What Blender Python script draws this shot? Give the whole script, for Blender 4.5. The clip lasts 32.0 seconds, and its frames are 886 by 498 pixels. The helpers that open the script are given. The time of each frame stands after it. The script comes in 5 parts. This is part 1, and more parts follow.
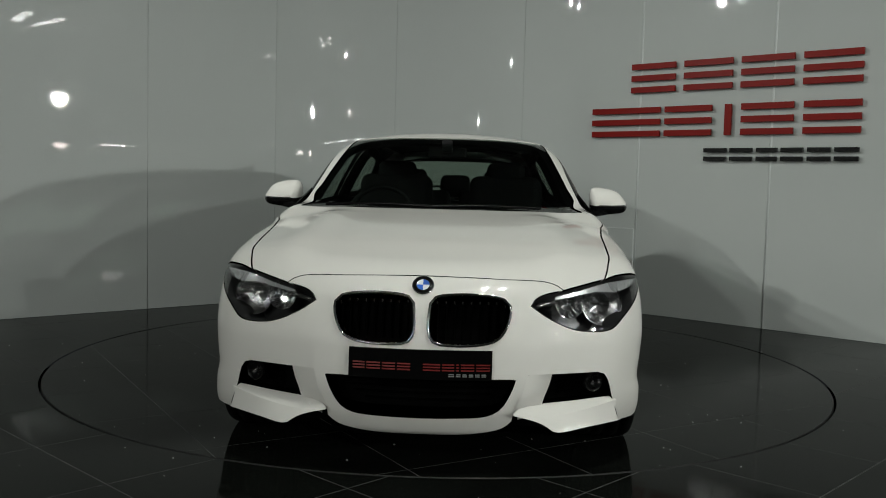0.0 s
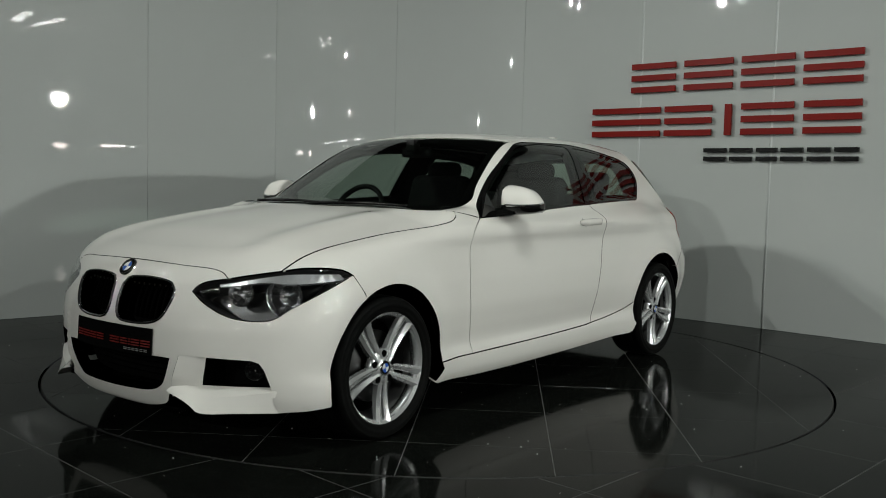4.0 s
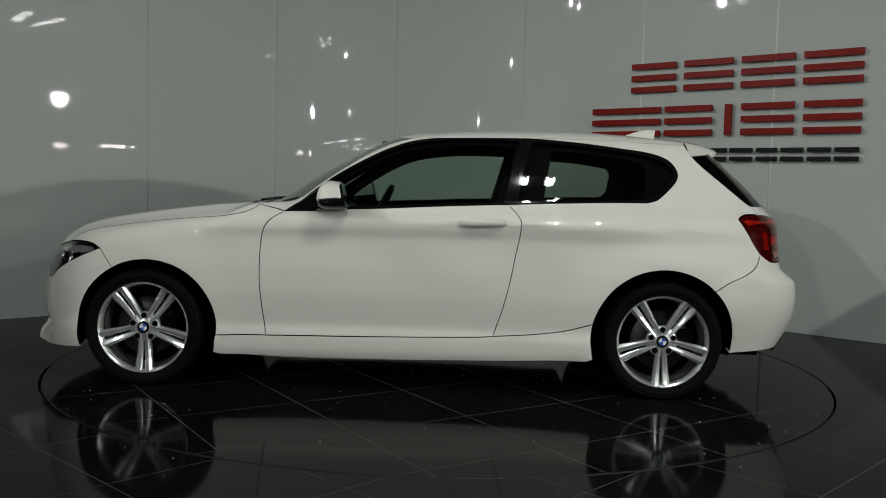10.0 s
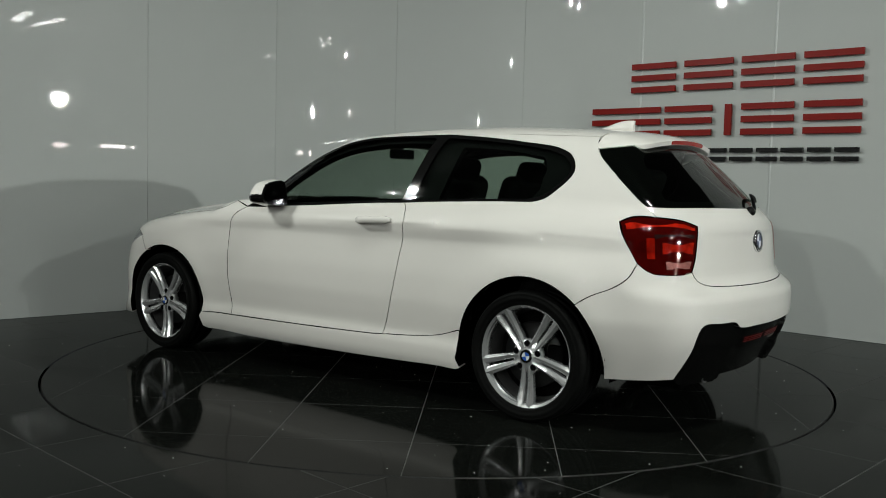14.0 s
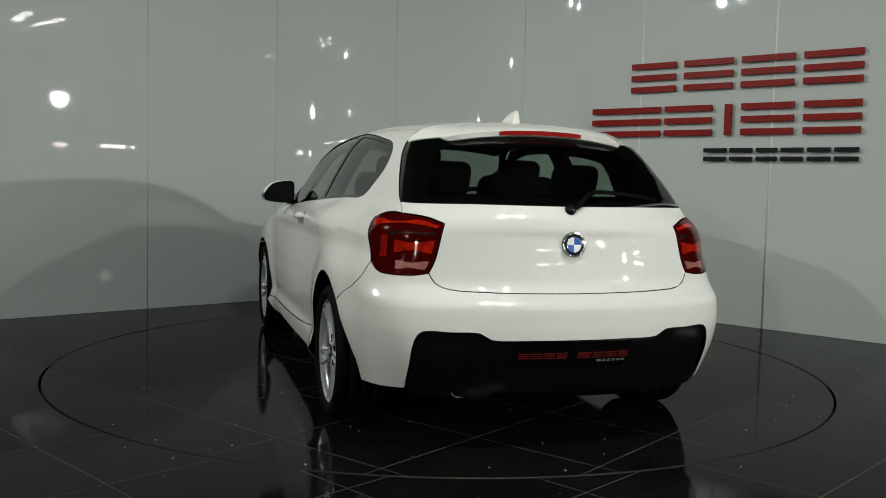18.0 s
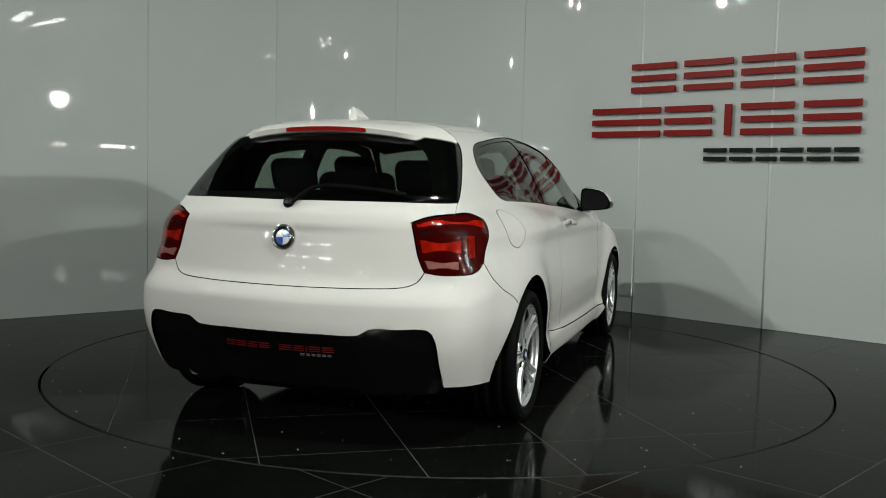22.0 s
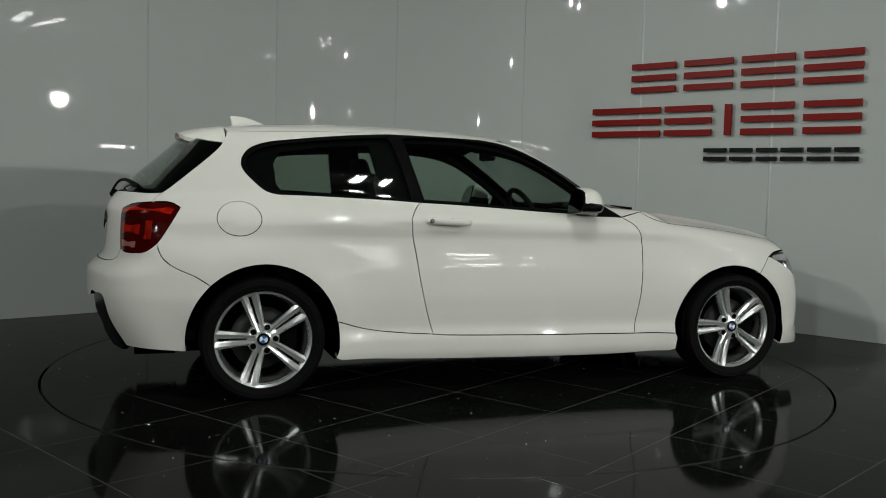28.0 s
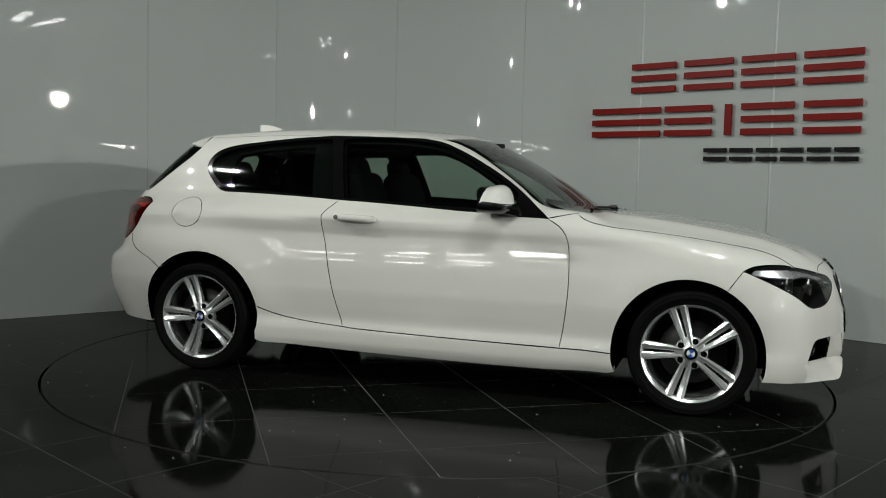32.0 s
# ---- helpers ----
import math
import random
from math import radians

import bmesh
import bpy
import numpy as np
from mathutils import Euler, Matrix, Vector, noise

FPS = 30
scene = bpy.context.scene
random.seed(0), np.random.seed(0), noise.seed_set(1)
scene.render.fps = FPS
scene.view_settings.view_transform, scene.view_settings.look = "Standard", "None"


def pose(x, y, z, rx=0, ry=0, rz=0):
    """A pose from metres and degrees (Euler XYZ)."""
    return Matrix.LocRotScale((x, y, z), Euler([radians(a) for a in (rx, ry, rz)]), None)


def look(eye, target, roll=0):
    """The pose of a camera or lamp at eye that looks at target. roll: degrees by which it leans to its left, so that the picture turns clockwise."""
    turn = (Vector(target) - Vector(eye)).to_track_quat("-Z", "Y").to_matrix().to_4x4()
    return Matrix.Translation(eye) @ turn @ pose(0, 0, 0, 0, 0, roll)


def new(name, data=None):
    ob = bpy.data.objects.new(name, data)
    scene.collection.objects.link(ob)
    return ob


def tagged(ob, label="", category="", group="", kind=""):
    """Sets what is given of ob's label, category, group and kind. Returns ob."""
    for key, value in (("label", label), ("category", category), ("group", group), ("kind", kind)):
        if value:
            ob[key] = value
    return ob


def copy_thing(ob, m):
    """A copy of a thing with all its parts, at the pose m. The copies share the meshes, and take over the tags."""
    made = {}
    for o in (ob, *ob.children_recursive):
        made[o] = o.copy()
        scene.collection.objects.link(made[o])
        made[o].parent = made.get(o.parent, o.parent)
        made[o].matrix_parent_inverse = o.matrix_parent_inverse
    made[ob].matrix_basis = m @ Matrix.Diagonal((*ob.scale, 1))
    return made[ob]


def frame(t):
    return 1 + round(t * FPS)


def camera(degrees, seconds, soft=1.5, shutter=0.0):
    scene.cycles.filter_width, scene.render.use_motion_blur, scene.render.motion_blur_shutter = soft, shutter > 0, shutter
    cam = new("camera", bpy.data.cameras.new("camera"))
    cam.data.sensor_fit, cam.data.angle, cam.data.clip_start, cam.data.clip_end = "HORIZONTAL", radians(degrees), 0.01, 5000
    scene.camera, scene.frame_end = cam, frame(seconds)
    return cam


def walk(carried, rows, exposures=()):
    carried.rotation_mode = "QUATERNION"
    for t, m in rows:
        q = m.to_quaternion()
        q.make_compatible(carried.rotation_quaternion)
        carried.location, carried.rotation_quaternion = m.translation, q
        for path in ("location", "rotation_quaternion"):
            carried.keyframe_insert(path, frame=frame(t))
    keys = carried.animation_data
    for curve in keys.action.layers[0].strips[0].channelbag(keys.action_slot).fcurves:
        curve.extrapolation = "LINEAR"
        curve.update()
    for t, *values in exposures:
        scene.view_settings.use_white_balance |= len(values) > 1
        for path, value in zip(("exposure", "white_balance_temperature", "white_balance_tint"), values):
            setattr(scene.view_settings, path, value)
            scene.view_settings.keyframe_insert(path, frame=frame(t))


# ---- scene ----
from mathutils import geometry

cam = camera(51.95, 32.0, soft=1.0)
EYE = pose(0, -5.547, 1.083, 90 - 4.048, 0, -.11) @ pose(0, 0, 0, 0, 0, 1.4547)
# the picture's brightness drifts with the white of the car in view
walk(cam, [(0.0, EYE), (32.0, EYE)], exposures=[(0, -.14), (2, -.02), (6, -.04), (8, -.14), (10, -.32), (11, -.38), (12, -.15), (13, .04), (14, .1), (17, .14), (20, .16), (22, .24), (24, .24), (25, .04), (28, -.18), (30, -.2), (31, -.14), (32, -.08)])

# ---- light: the showroom's ceiling lamps ----
world = bpy.data.worlds.new("world")
scene.world = world
world.use_nodes = True
world.node_tree.nodes["Background"].inputs[0].default_value = (.6, .65, .7, 1)
world.node_tree.nodes["Background"].inputs[1].default_value = 0.02


def area_lamp(name, at, target, size_x, size_y, watts, color=(.93, 1, .93)):
    data = bpy.data.lights.new(name, "AREA")
    data.shape, data.size, data.size_y, data.energy, data.color = "RECTANGLE", size_x, size_y, watts, color
    ob = new(name, data)
    ob.matrix_world = look(at, target)
    return ob
# ---- materials ----
class Nodes:
    """A small builder for node materials."""

    def __init__(self, name):
        self.mat = bpy.data.materials.new(name)
        self.mat.use_nodes = True
        self.tree = self.mat.node_tree
        self.tree.nodes.clear()
        self.out = self.tree.nodes.new("ShaderNodeOutputMaterial")

    def node(self, kind, props=None, **inputs):
        n = self.tree.nodes.new("ShaderNode" + kind)
        if props:
            n.data_type, n.blend_type = props["data_type"], props["blend_type"]
        for key, value in inputs.items():
            key = int(key[1:]) if key[0] == "i" and key[1:].isdigit() else key.replace("_", " ")
            if isinstance(value, bpy.types.NodeSocket):
                self.tree.links.new(value, n.inputs[key])
            else:
                n.inputs[key].default_value = value
        return n

    def coords(self, scale=1.0):
        return self.node("Mapping", i0=self.node("TexCoord").outputs["Object"], Scale=(scale, scale, scale)).outputs[0]

    def noise(self, scale, detail=3.0, rough=.55):
        return self.node("TexNoise", Vector=self.coords(), Scale=scale, Detail=detail, Roughness=rough).outputs["Fac"]

    def ramp(self, fac, *stops):
        n = self.node("ValToRGB", i0=fac)
        el = n.color_ramp.elements
        for i, (pos, col) in enumerate(stops):
            e = el[i] if i < 2 else el.new(pos)
            e.position, e.color = pos, (*col, 1) if len(col) == 3 else col
        return n.outputs[0]

    def bump(self, height, strength, distance):
        return self.node("Bump", Height=height, Strength=strength, Distance=distance).outputs[0]

    def finish(self, shader):
        self.tree.links.new(shader, self.out.inputs[0])
        return self.mat


def grey(v):
    return (v, v, v)


def surface(name, color, rough=.5, metal=0.0, spread=.06, scale=8.0, grain=0.0, grain_scale=200.0, coat=0.0, rough_spread=.06, wave=0.0, wave_scale=1.0, **more):
    """A plain surface with uneven tone and gloss, and fine relief."""
    n = Nodes(name)
    dark, light = [c * (1 - spread) for c in color], [min(1, c * (1 + spread)) for c in color]
    f = n.noise(scale)
    g = n.noise(scale * 9, 4.0)
    tone = n.node("Mix", {"data_type": "RGBA", "blend_type": "MULTIPLY"}, i0=min(.5, spread * 3), i6=n.ramp(f, (.3, dark), (.7, light)),
                  i7=n.ramp(g, (.35, grey(.82)), (.65, grey(1.0)))).outputs[2]
    r = n.node("MapRange", i0=g, i3=max(.005, rough - rough_spread), i4=rough + rough_spread).outputs[0]
    inputs = dict(Base_Color=tone, Roughness=r, Metallic=metal)
    for key, value in more.items():
        inputs[key] = value
    if coat:
        inputs["Coat_Weight"], inputs["Coat_Roughness"] = coat, .02
    if grain:
        inputs["Normal"] = n.bump(n.noise(grain_scale, 2.0), grain, .002)
    if wave:
        inputs["Normal"] = n.bump(n.noise(wave_scale, 2.0), wave, .02)
    return n.finish(n.node("BsdfPrincipled", **inputs).outputs[0])


def glowing(name, color, strength):
    n = Nodes(name)
    return n.finish(n.node("Emission", Color=(*color, 1), Strength=strength).outputs[0])


def glazing(name, tint, gloss=1.45):
    """A thin tinted pane: clear through, with a gloss that rises at a slant."""
    n = Nodes(name)
    clear = n.node("BsdfTransparent", Color=(*tint, 1))
    shine = n.node("BsdfGlossy", Color=(1, 1, 1, 1), Roughness=.02)
    slant = n.node("LayerWeight", Blend=.5).outputs["Facing"]
    rise = n.node("Math", i0=slant, i1=5.0)
    rise.operation = "POWER"
    fac = n.node("MapRange", i0=rise.outputs[0], i3=((gloss - 1) / (gloss + 1)) ** 2 * 1.7, i4=.95).outputs[0]
    return n.finish(n.node("MixShader", i0=fac, i1=clear.outputs[0], i2=shine.outputs[0]).outputs[0])


PAINT = surface("white_paint", (.73, .705, .668), .5, spread=.006, scale=3, coat=1.0, rough_spread=.02, Specular_IOR_Level=.2, Coat_IOR=1.55)
GLOSS_BLACK = surface("gloss_black", grey(.005), .06, spread=.1, rough_spread=.03, Specular_IOR_Level=.35)
SLAT_BLACK = surface("slat_black", grey(.0012), .9, spread=.1, Specular_IOR_Level=0.0)
PLATE_BLACK = surface("plate_black", grey(.003), .08, spread=.1, Specular_IOR_Level=.15)
REFLECTOR = surface("lamp_reflector", grey(.80), .14, 1.0, spread=.05, grain=.6, grain_scale=60)
SATIN_BLACK = surface("satin_black", grey(.004), .25, spread=.1, grain=.1, grain_scale=400, Specular_IOR_Level=.2)
DIFF_BLACK = surface("diffuser_black", grey(.004), .16, spread=.1, grain=.05, grain_scale=300, Specular_IOR_Level=.35)
BORDER = surface("black_glass_print", grey(.002), .6, spread=.1, Specular_IOR_Level=.05)
BRAKE_RED = surface("brake_light_red", (.30, .010, .007), .25, spread=.1, scale=40)
RUBBER = surface("rubber", (.004, .0042, .004), .6, spread=.25, scale=14, grain=.25, grain_scale=250, Specular_IOR_Level=.05)
MIRROR = surface("mirror_glass", grey(.30), .03, 1.0, spread=.02, rough_spread=.01)
CHROME = surface("chrome", grey(.75), .08, 1.0, spread=.02, rough_spread=.03)
ALLOY = surface("silver_alloy", (.70, .705, .71), .26, .72, spread=.03, coat=.4, rough_spread=.03)
ALLOY_DARK = surface("alloy_barrel", grey(.2), .4, .7, spread=.1)
STEEL = surface("brake_steel", grey(.02), .4, .6, spread=.12, scale=30)
LINER = surface("black_liner", grey(.003), .95, spread=.2, Specular_IOR_Level=0.0)
CLOTH = surface("black_cloth", (.006, .006, .0065), .85, spread=.2, scale=20, grain=.08, grain_scale=600, Specular_IOR_Level=.15)
TRIM = surface("dark_trim", (.005, .005, .0055), .55, spread=.15, grain=.3, grain_scale=500, Specular_IOR_Level=.2)
GLASS = glazing("tinted_glass", (.60, .69, .63))
SCREEN_GLASS = glazing("windscreen_glass", (.48, .54, .50))
DARK_GLASS = glazing("privacy_glass", (.52, .60, .54))
LENS = glazing("clear_lens", (.95, .95, .96), 1.42)
BEZEL = surface("lamp_bezel", grey(.022), .3, spread=.15, scale=20, Specular_IOR_Level=.4)
TAIL_GLASS = glazing("tail_lamp_glass", (.88, .62, .60), 1.45)
RED_LENS = surface("red_lens", (.06, .0025, .002), .08, spread=.2, scale=25, rough_spread=.03, Specular_IOR_Level=.12)
AMBER_LENS = surface("bright_red_lens", (.46, .024, .008), .09, spread=.45, scale=30, rough_spread=.03, Specular_IOR_Level=.15)
DEEP_LENS = surface("deep_red_lens", (.34, .016, .006), .09, spread=.45, scale=30, rough_spread=.03, Specular_IOR_Level=.15)
CLEAR_STRIP = surface("clear_strip_lens", (.42, .33, .31), .3, spread=.2, scale=60, Specular_IOR_Level=.15)
SMOKE_STRIP = surface("smoked_strip_lens", (.022, .014, .014), .25, spread=.2, scale=60, Specular_IOR_Level=.2)
BLUE = surface("blue_enamel", (.03, .10, .42), .15, spread=.05, coat=1.0)
WHITE_ENAMEL = surface("white_enamel", grey(.75), .15, spread=.03, coat=1.0)
RED_INK = surface("red_print", (.14, .006, .005), .45, spread=.05)
WHITE_INK = surface("white_print", grey(.2), .45, spread=.05)
SIGN_RED = surface("red_acrylic", (.20, .0055, .003), .4, spread=.04, scale=2, Specular_IOR_Level=.12)
SIGN_BLACK = surface("black_acrylic", grey(.006), .2, spread=.1)
WALL_WHITE = surface("glossy_wall_panel", (.488, .507, .495), .02, spread=.012, scale=.6, rough_spread=.008, wave=.011, wave_scale=3.0, Specular_IOR_Level=.3)
JOINT = surface("pale_joint_trim", (.56, .58, .57), .6, spread=.04)
JOINT_GREY = surface("grey_joint_trim", (.42, .435, .425), .5, spread=.04)
RIM_METAL = surface("dull_metal_edge", grey(.022), .5, .6, spread=.3, scale=6)
TILE = surface("polished_black_tile", (.006, .0067, .0058), .075, spread=.35, scale=2.2, rough_spread=.04, wave=.012, wave_scale=5.0, Specular_IOR_Level=.028)
GROUT = surface("pale_grout", grey(.10), .8, spread=.3, scale=12)
GAP = surface("black_gap", grey(.003), .9, spread=.2, Specular_IOR_Level=0.0)
PLASTER = surface("grey_plaster", (.12, .123, .12), .8, spread=.08, scale=.7)
CEILING = surface("ceiling_paint", grey(.06), .9, spread=.08, scale=.6)
FAR_TUBE = glowing("far_lamp_tube", (.97, 1, .95), 30)
NEAR_TUBE = glowing("near_lamp_tube", (.97, 1, .95), 60)
SPOT_GLOW = glowing("spot_glass", (.93, .97, 1), 200)
DAY_GLOW = glowing("far_daylight", (1, .96, .9), 45)
# ---- mesh helpers ----
def mesh_of(name, verts, faces, material, normals=None, smooth=False):
    me = bpy.data.meshes.new(name)
    me.from_pydata([tuple(v) for v in verts], [], [tuple(f) for f in faces])
    me.materials.append(material)
    if smooth:
        me.polygons.foreach_set("use_smooth", [True] * len(me.polygons))
    me.update()
    if normals is not None:
        me.normals_split_custom_set_from_vertices([tuple(n) for n in normals])
    return me


def part(name, shape, material, parent, label="", at=None):
    """ONE mesh object under a thing or a part, from a bmesh or a mesh."""
    if isinstance(shape, bmesh.types.BMesh):
        me = bpy.data.meshes.new(name)
        shape.to_mesh(me)
        shape.free()
        me.materials.append(material)
    else:
        me = shape
    ob = new(name, me)
    ob.parent = parent
    if at is not None:
        ob.matrix_basis = at
    return tagged(ob, label) if label else ob


def box(bm, x0, x1, y0, y1, z0, z1, bevel=0.0, m=None):
    made = bmesh.ops.create_cube(bm, size=1.0, matrix=Matrix.LocRotScale(((x0 + x1) / 2, (y0 + y1) / 2, (z0 + z1) / 2), None, (abs(x1 - x0), abs(y1 - y0), abs(z1 - z0))))["verts"]
    if bevel:
        edges = list({e for v in made for e in v.link_edges})
        made = list({v for f in bmesh.ops.bevel(bm, geom=edges, offset=bevel, segments=2, profile=.6, affect="EDGES")["faces"] for v in f.verts} | {v for v in made if v.is_valid})
    if m is not None:
        bmesh.ops.transform(bm, matrix=m, verts=[v for v in made if v.is_valid])
    return bm


def thing(name, label, category, group="", kind="", at=None):
    ob = new(name)
    ob.empty_display_size = .1
    if at is not None:
        ob.matrix_basis = at
    return tagged(ob, label, category, group, kind)


def lathe(profile, steps=48, axis="y", flat=False):
    """A bmesh turned from (radius, along) pairs round an axis; smooth shaded."""
    bm = bmesh.new()
    rings = []
    for r, h in profile:
        ring = []
        for i in range(steps):
            a = 2 * math.pi * i / steps
            c, s = r * math.cos(a), r * math.sin(a)
            ring.append(bm.verts.new((c, h, s) if axis == "y" else (c, s, h)))
        rings.append(ring)
    for a, b in zip(rings, rings[1:]):
        for i in range(steps):
            f = bm.faces.new((a[i], a[(i + 1) % steps], b[(i + 1) % steps], b[i]))
            f.smooth = not flat
    bmesh.ops.recalc_face_normals(bm, faces=bm.faces)
    return bm


# ---- the room ----
DISC_R = 2.245
WALL_H = 3.3
ARC_R, ARC_X, ARC_Y = 2.3, -.05, .89
TURN_L, TURN_R = 41.0, 41.5


def wall_path(s):
    """The wall's face in plan, s metres along it from the arc's middle (positive: to the sign), and its inward normal's angle."""
    lim = ARC_R * radians(TURN_R if s > 0 else TURN_L)
    over = max(0.0, abs(s) - lim) * (1 if s > 0 else -1)
    a = (s - over) / ARC_R
    x, y = ARC_X + ARC_R * math.sin(a), ARC_Y + ARC_R * math.cos(a)
    return Vector((x + over * math.cos(a), y - over * math.sin(a))), a


def wall_panel(s0, s1, z0, z1, name, material, thick=.03, proud=0.0, steps=14):
    bm = bmesh.new()
    cols = []
    for i in range(steps + 1):
        p, a = wall_path(s0 + (s1 - s0) * i / steps)
        inward = Vector((-math.sin(a), -math.cos(a)))
        f, b = p + inward * proud, p - inward * thick
        cols.append([bm.verts.new((f.x, f.y, z0)), bm.verts.new((f.x, f.y, z1)), bm.verts.new((b.x, b.y, z1)), bm.verts.new((b.x, b.y, z0))])
    for c, d in zip(cols, cols[1:]):
        for k in range(4):
            f = bm.faces.new((c[k], c[(k + 1) % 4], d[(k + 1) % 4], d[k]))
            f.smooth = k == 0
    bm.faces.new(cols[0][::-1]), bm.faces.new(cols[-1])
    bmesh.ops.recalc_face_normals(bm, faces=bm.faces)
    for e in bm.edges:
        if len(e.link_faces) == 2 and abs(e.calc_face_angle(0)) > .7:
            e.smooth = False
    return bm


wall = thing("wall_north", "glossy pale grey panelled wall curving behind the turntable", "wall", kind="structure")
# joints between the panels, metres along the wall
JOINTS = [-5.14, -3.955, -2.77, -1.585, -.42, .797, 1.963, 3.13, 4.31, 5.5]
for s0, s1 in zip(JOINTS, JOINTS[1:]):
    part("panel", wall_panel(s0 + .004, s1 - .004, .002, WALL_H, "panel", WALL_WHITE), WALL_WHITE, wall)
for s in JOINTS[1:-1]:
    part("joint_strip", wall_panel(s - .010 if s > 1.5 else s - .004, s + .010 if s > 1.5 else s + .004, .002, WALL_H, "joint_strip", JOINT, .02, .0012 if s > 1.5 else -.0005, 1), JOINT if s > 1.5 else JOINT_GREY, wall)

board = thing("access_panel", "square white access board screwed flat on the curved wall", "wall panel")
part("board", wall_panel(1.52, 1.948, .145, .735, "board", WALL_WHITE, -.001, .014, 4), WALL_WHITE, board)


# pale strips that draw the board's lighter outline
for s0, s1, z0, z1 in ((1.514, 1.522, .142, .738), (1.946, 1.954, .142, .738), (1.522, 1.946, .735, .742)):
    part("edge_strip", wall_panel(s0, s1, z0, z1, "edge_strip", JOINT, -.001, .017, 2), JOINT, board, "pale strip along the edge")


# ---- the floor and the turntable ----
TILE_SIZE = .6


def tile_mesh(name, poly, z, material):
    """A flat tile with a small chamfer and a skirt, from a ring of (x, y)."""
    n = len(poly)
    c = sum((Vector(p) for p in poly), Vector((0, 0))) / n
    inner = [Vector(p) + (c - Vector(p)).normalized() * .0006 for p in poly]
    verts = [(p.x, p.y, z) for p in inner] + [(p[0], p[1], z - .0006) for p in poly] + [(p[0], p[1], z - .008) for p in poly]
    faces = [tuple(range(n))]
    for i in range(n):
        j = (i + 1) % n
        faces += [(n + i, n + j, j, i), (2 * n + i, 2 * n + j, n + j, n + i)]
    return mesh_of(name, verts, faces, material)


def inside_disc(poly, r):
    """A convex polygon cut to a disc."""
    out = []
    n = len(poly)
    for i in range(n):
        a, b = Vector(poly[i]), Vector(poly[(i + 1) % n])
        d = b - a
        A, B, C = d.dot(d), 2 * a.dot(d), a.dot(a) - r * r
        disc = B * B - 4 * A * C
        hits = [] if disc <= 0 else [t for t in ((-B - math.sqrt(disc)) / 2 / A, (-B + math.sqrt(disc)) / 2 / A) if 0 < t < 1]
        if a.length <= r:
            out.append(("v", a))
        for t in hits:
            out.append(("c", a + d * t))
    if len(out) < 3:
        return []
    res = []
    for (k, p), (k2, q) in zip(out, out[1:] + out[:1]):
        res.append(p)
        if k == "c" and k2 == "c" and p.length > r - 1e-6 and ((p + q) / 2).length < r - 1e-5:
            mid = ((p + q) / 2)
            edge = False
            for i in range(n):
                e = Vector(poly[(i + 1) % n]) - Vector(poly[i])
                if abs(e.x * (mid - Vector(poly[i])).y - e.y * (mid - Vector(poly[i])).x) / e.length < 1e-6:
                    edge = True
            if not edge:
                a0, a1 = math.atan2(p.y, p.x), math.atan2(q.y, q.x)
                da = (a1 - a0 + math.pi) % (2 * math.pi) - math.pi
                k = max(2, int(abs(da) / .03))
                res += [Vector((r * math.cos(a0 + da * j / k), r * math.sin(a0 + da * j / k))) for j in range(1, k)]
    return res


def square(i, j, turn, du, dv, joint=.0017):
    c, s = math.cos(turn), math.sin(turn)
    u0, v0 = du + i * TILE_SIZE + joint, dv + j * TILE_SIZE + joint
    u1, v1 = u0 + TILE_SIZE - 2 * joint, v0 + TILE_SIZE - 2 * joint
    return [(u * c - v * s, u * s + v * c) for u, v in ((u0, v0), (u1, v0), (u1, v1), (u0, v1))]


turntable = thing("turntable", "round revolving platform of polished black tiles", "turntable")
rim = lathe([(DISC_R - .004, -.0008), (DISC_R, -.003), (DISC_R, -.05), (0.01, -.05)], 160, "z")
part("rim", rim, RIM_METAL, turntable, "thin dull metal edge")
part("grout_bed", lathe([(.001, -.0005), (DISC_R - .005, -.0005)], 160, "z"), GROUT, turntable)
for i in range(-4, 4):
    for j in range(-4, 4):
        poly = inside_disc(square(i, j, radians(33.5), 0, 0), DISC_R - .006)
        if len(poly) > 2:
            part("tile", tile_mesh("tile", poly, 0.0, TILE), TILE, turntable)

floor = thing("floor", "polished black tiled showroom floor with pale joints", "floor", kind="structure")
FLOOR_TURN = radians(46.2)


def ring_piece(poly, r):
    """The part of a convex polygon outside a disc, as triangles."""
    n = len(poly)
    ring = [Vector(p) for p in poly]
    seg = []
    for k in range(n):
        a, b = ring[k], ring[(k + 1) % n]
        seg += [a + (b - a) * t / 6 for t in range(6)]
    arc = [Vector((r * math.cos(2 * math.pi * k / 240), r * math.sin(2 * math.pi * k / 240))) for k in range(240)]
    keep = [p for p in arc if all((ring[(k + 1) % n] - ring[k]).x * (p - ring[k]).y - (ring[(k + 1) % n] - ring[k]).y * (p - ring[k]).x > 1e-6 for k in range(n))]
    for k in range(n):
        a, b = ring[k], ring[(k + 1) % n]
        d = b - a
        A, B, C = d.dot(d), 2 * a.dot(d), a.dot(a) - r * r
        q = B * B - 4 * A * C
        if q > 0:
            keep += [a + d * t for t in ((-B - math.sqrt(q)) / 2 / A, (-B + math.sqrt(q)) / 2 / A) if 0 < t < 1]
    pts = seg + keep
    verts, _, faces, _, _, _ = geometry.delaunay_2d_cdt(pts, [], [], 0, 1e-6)
    good = [f for f in faces if (sum((verts[v] for v in f), Vector((0, 0))) / 3).length > r - .0005]
    return verts, good


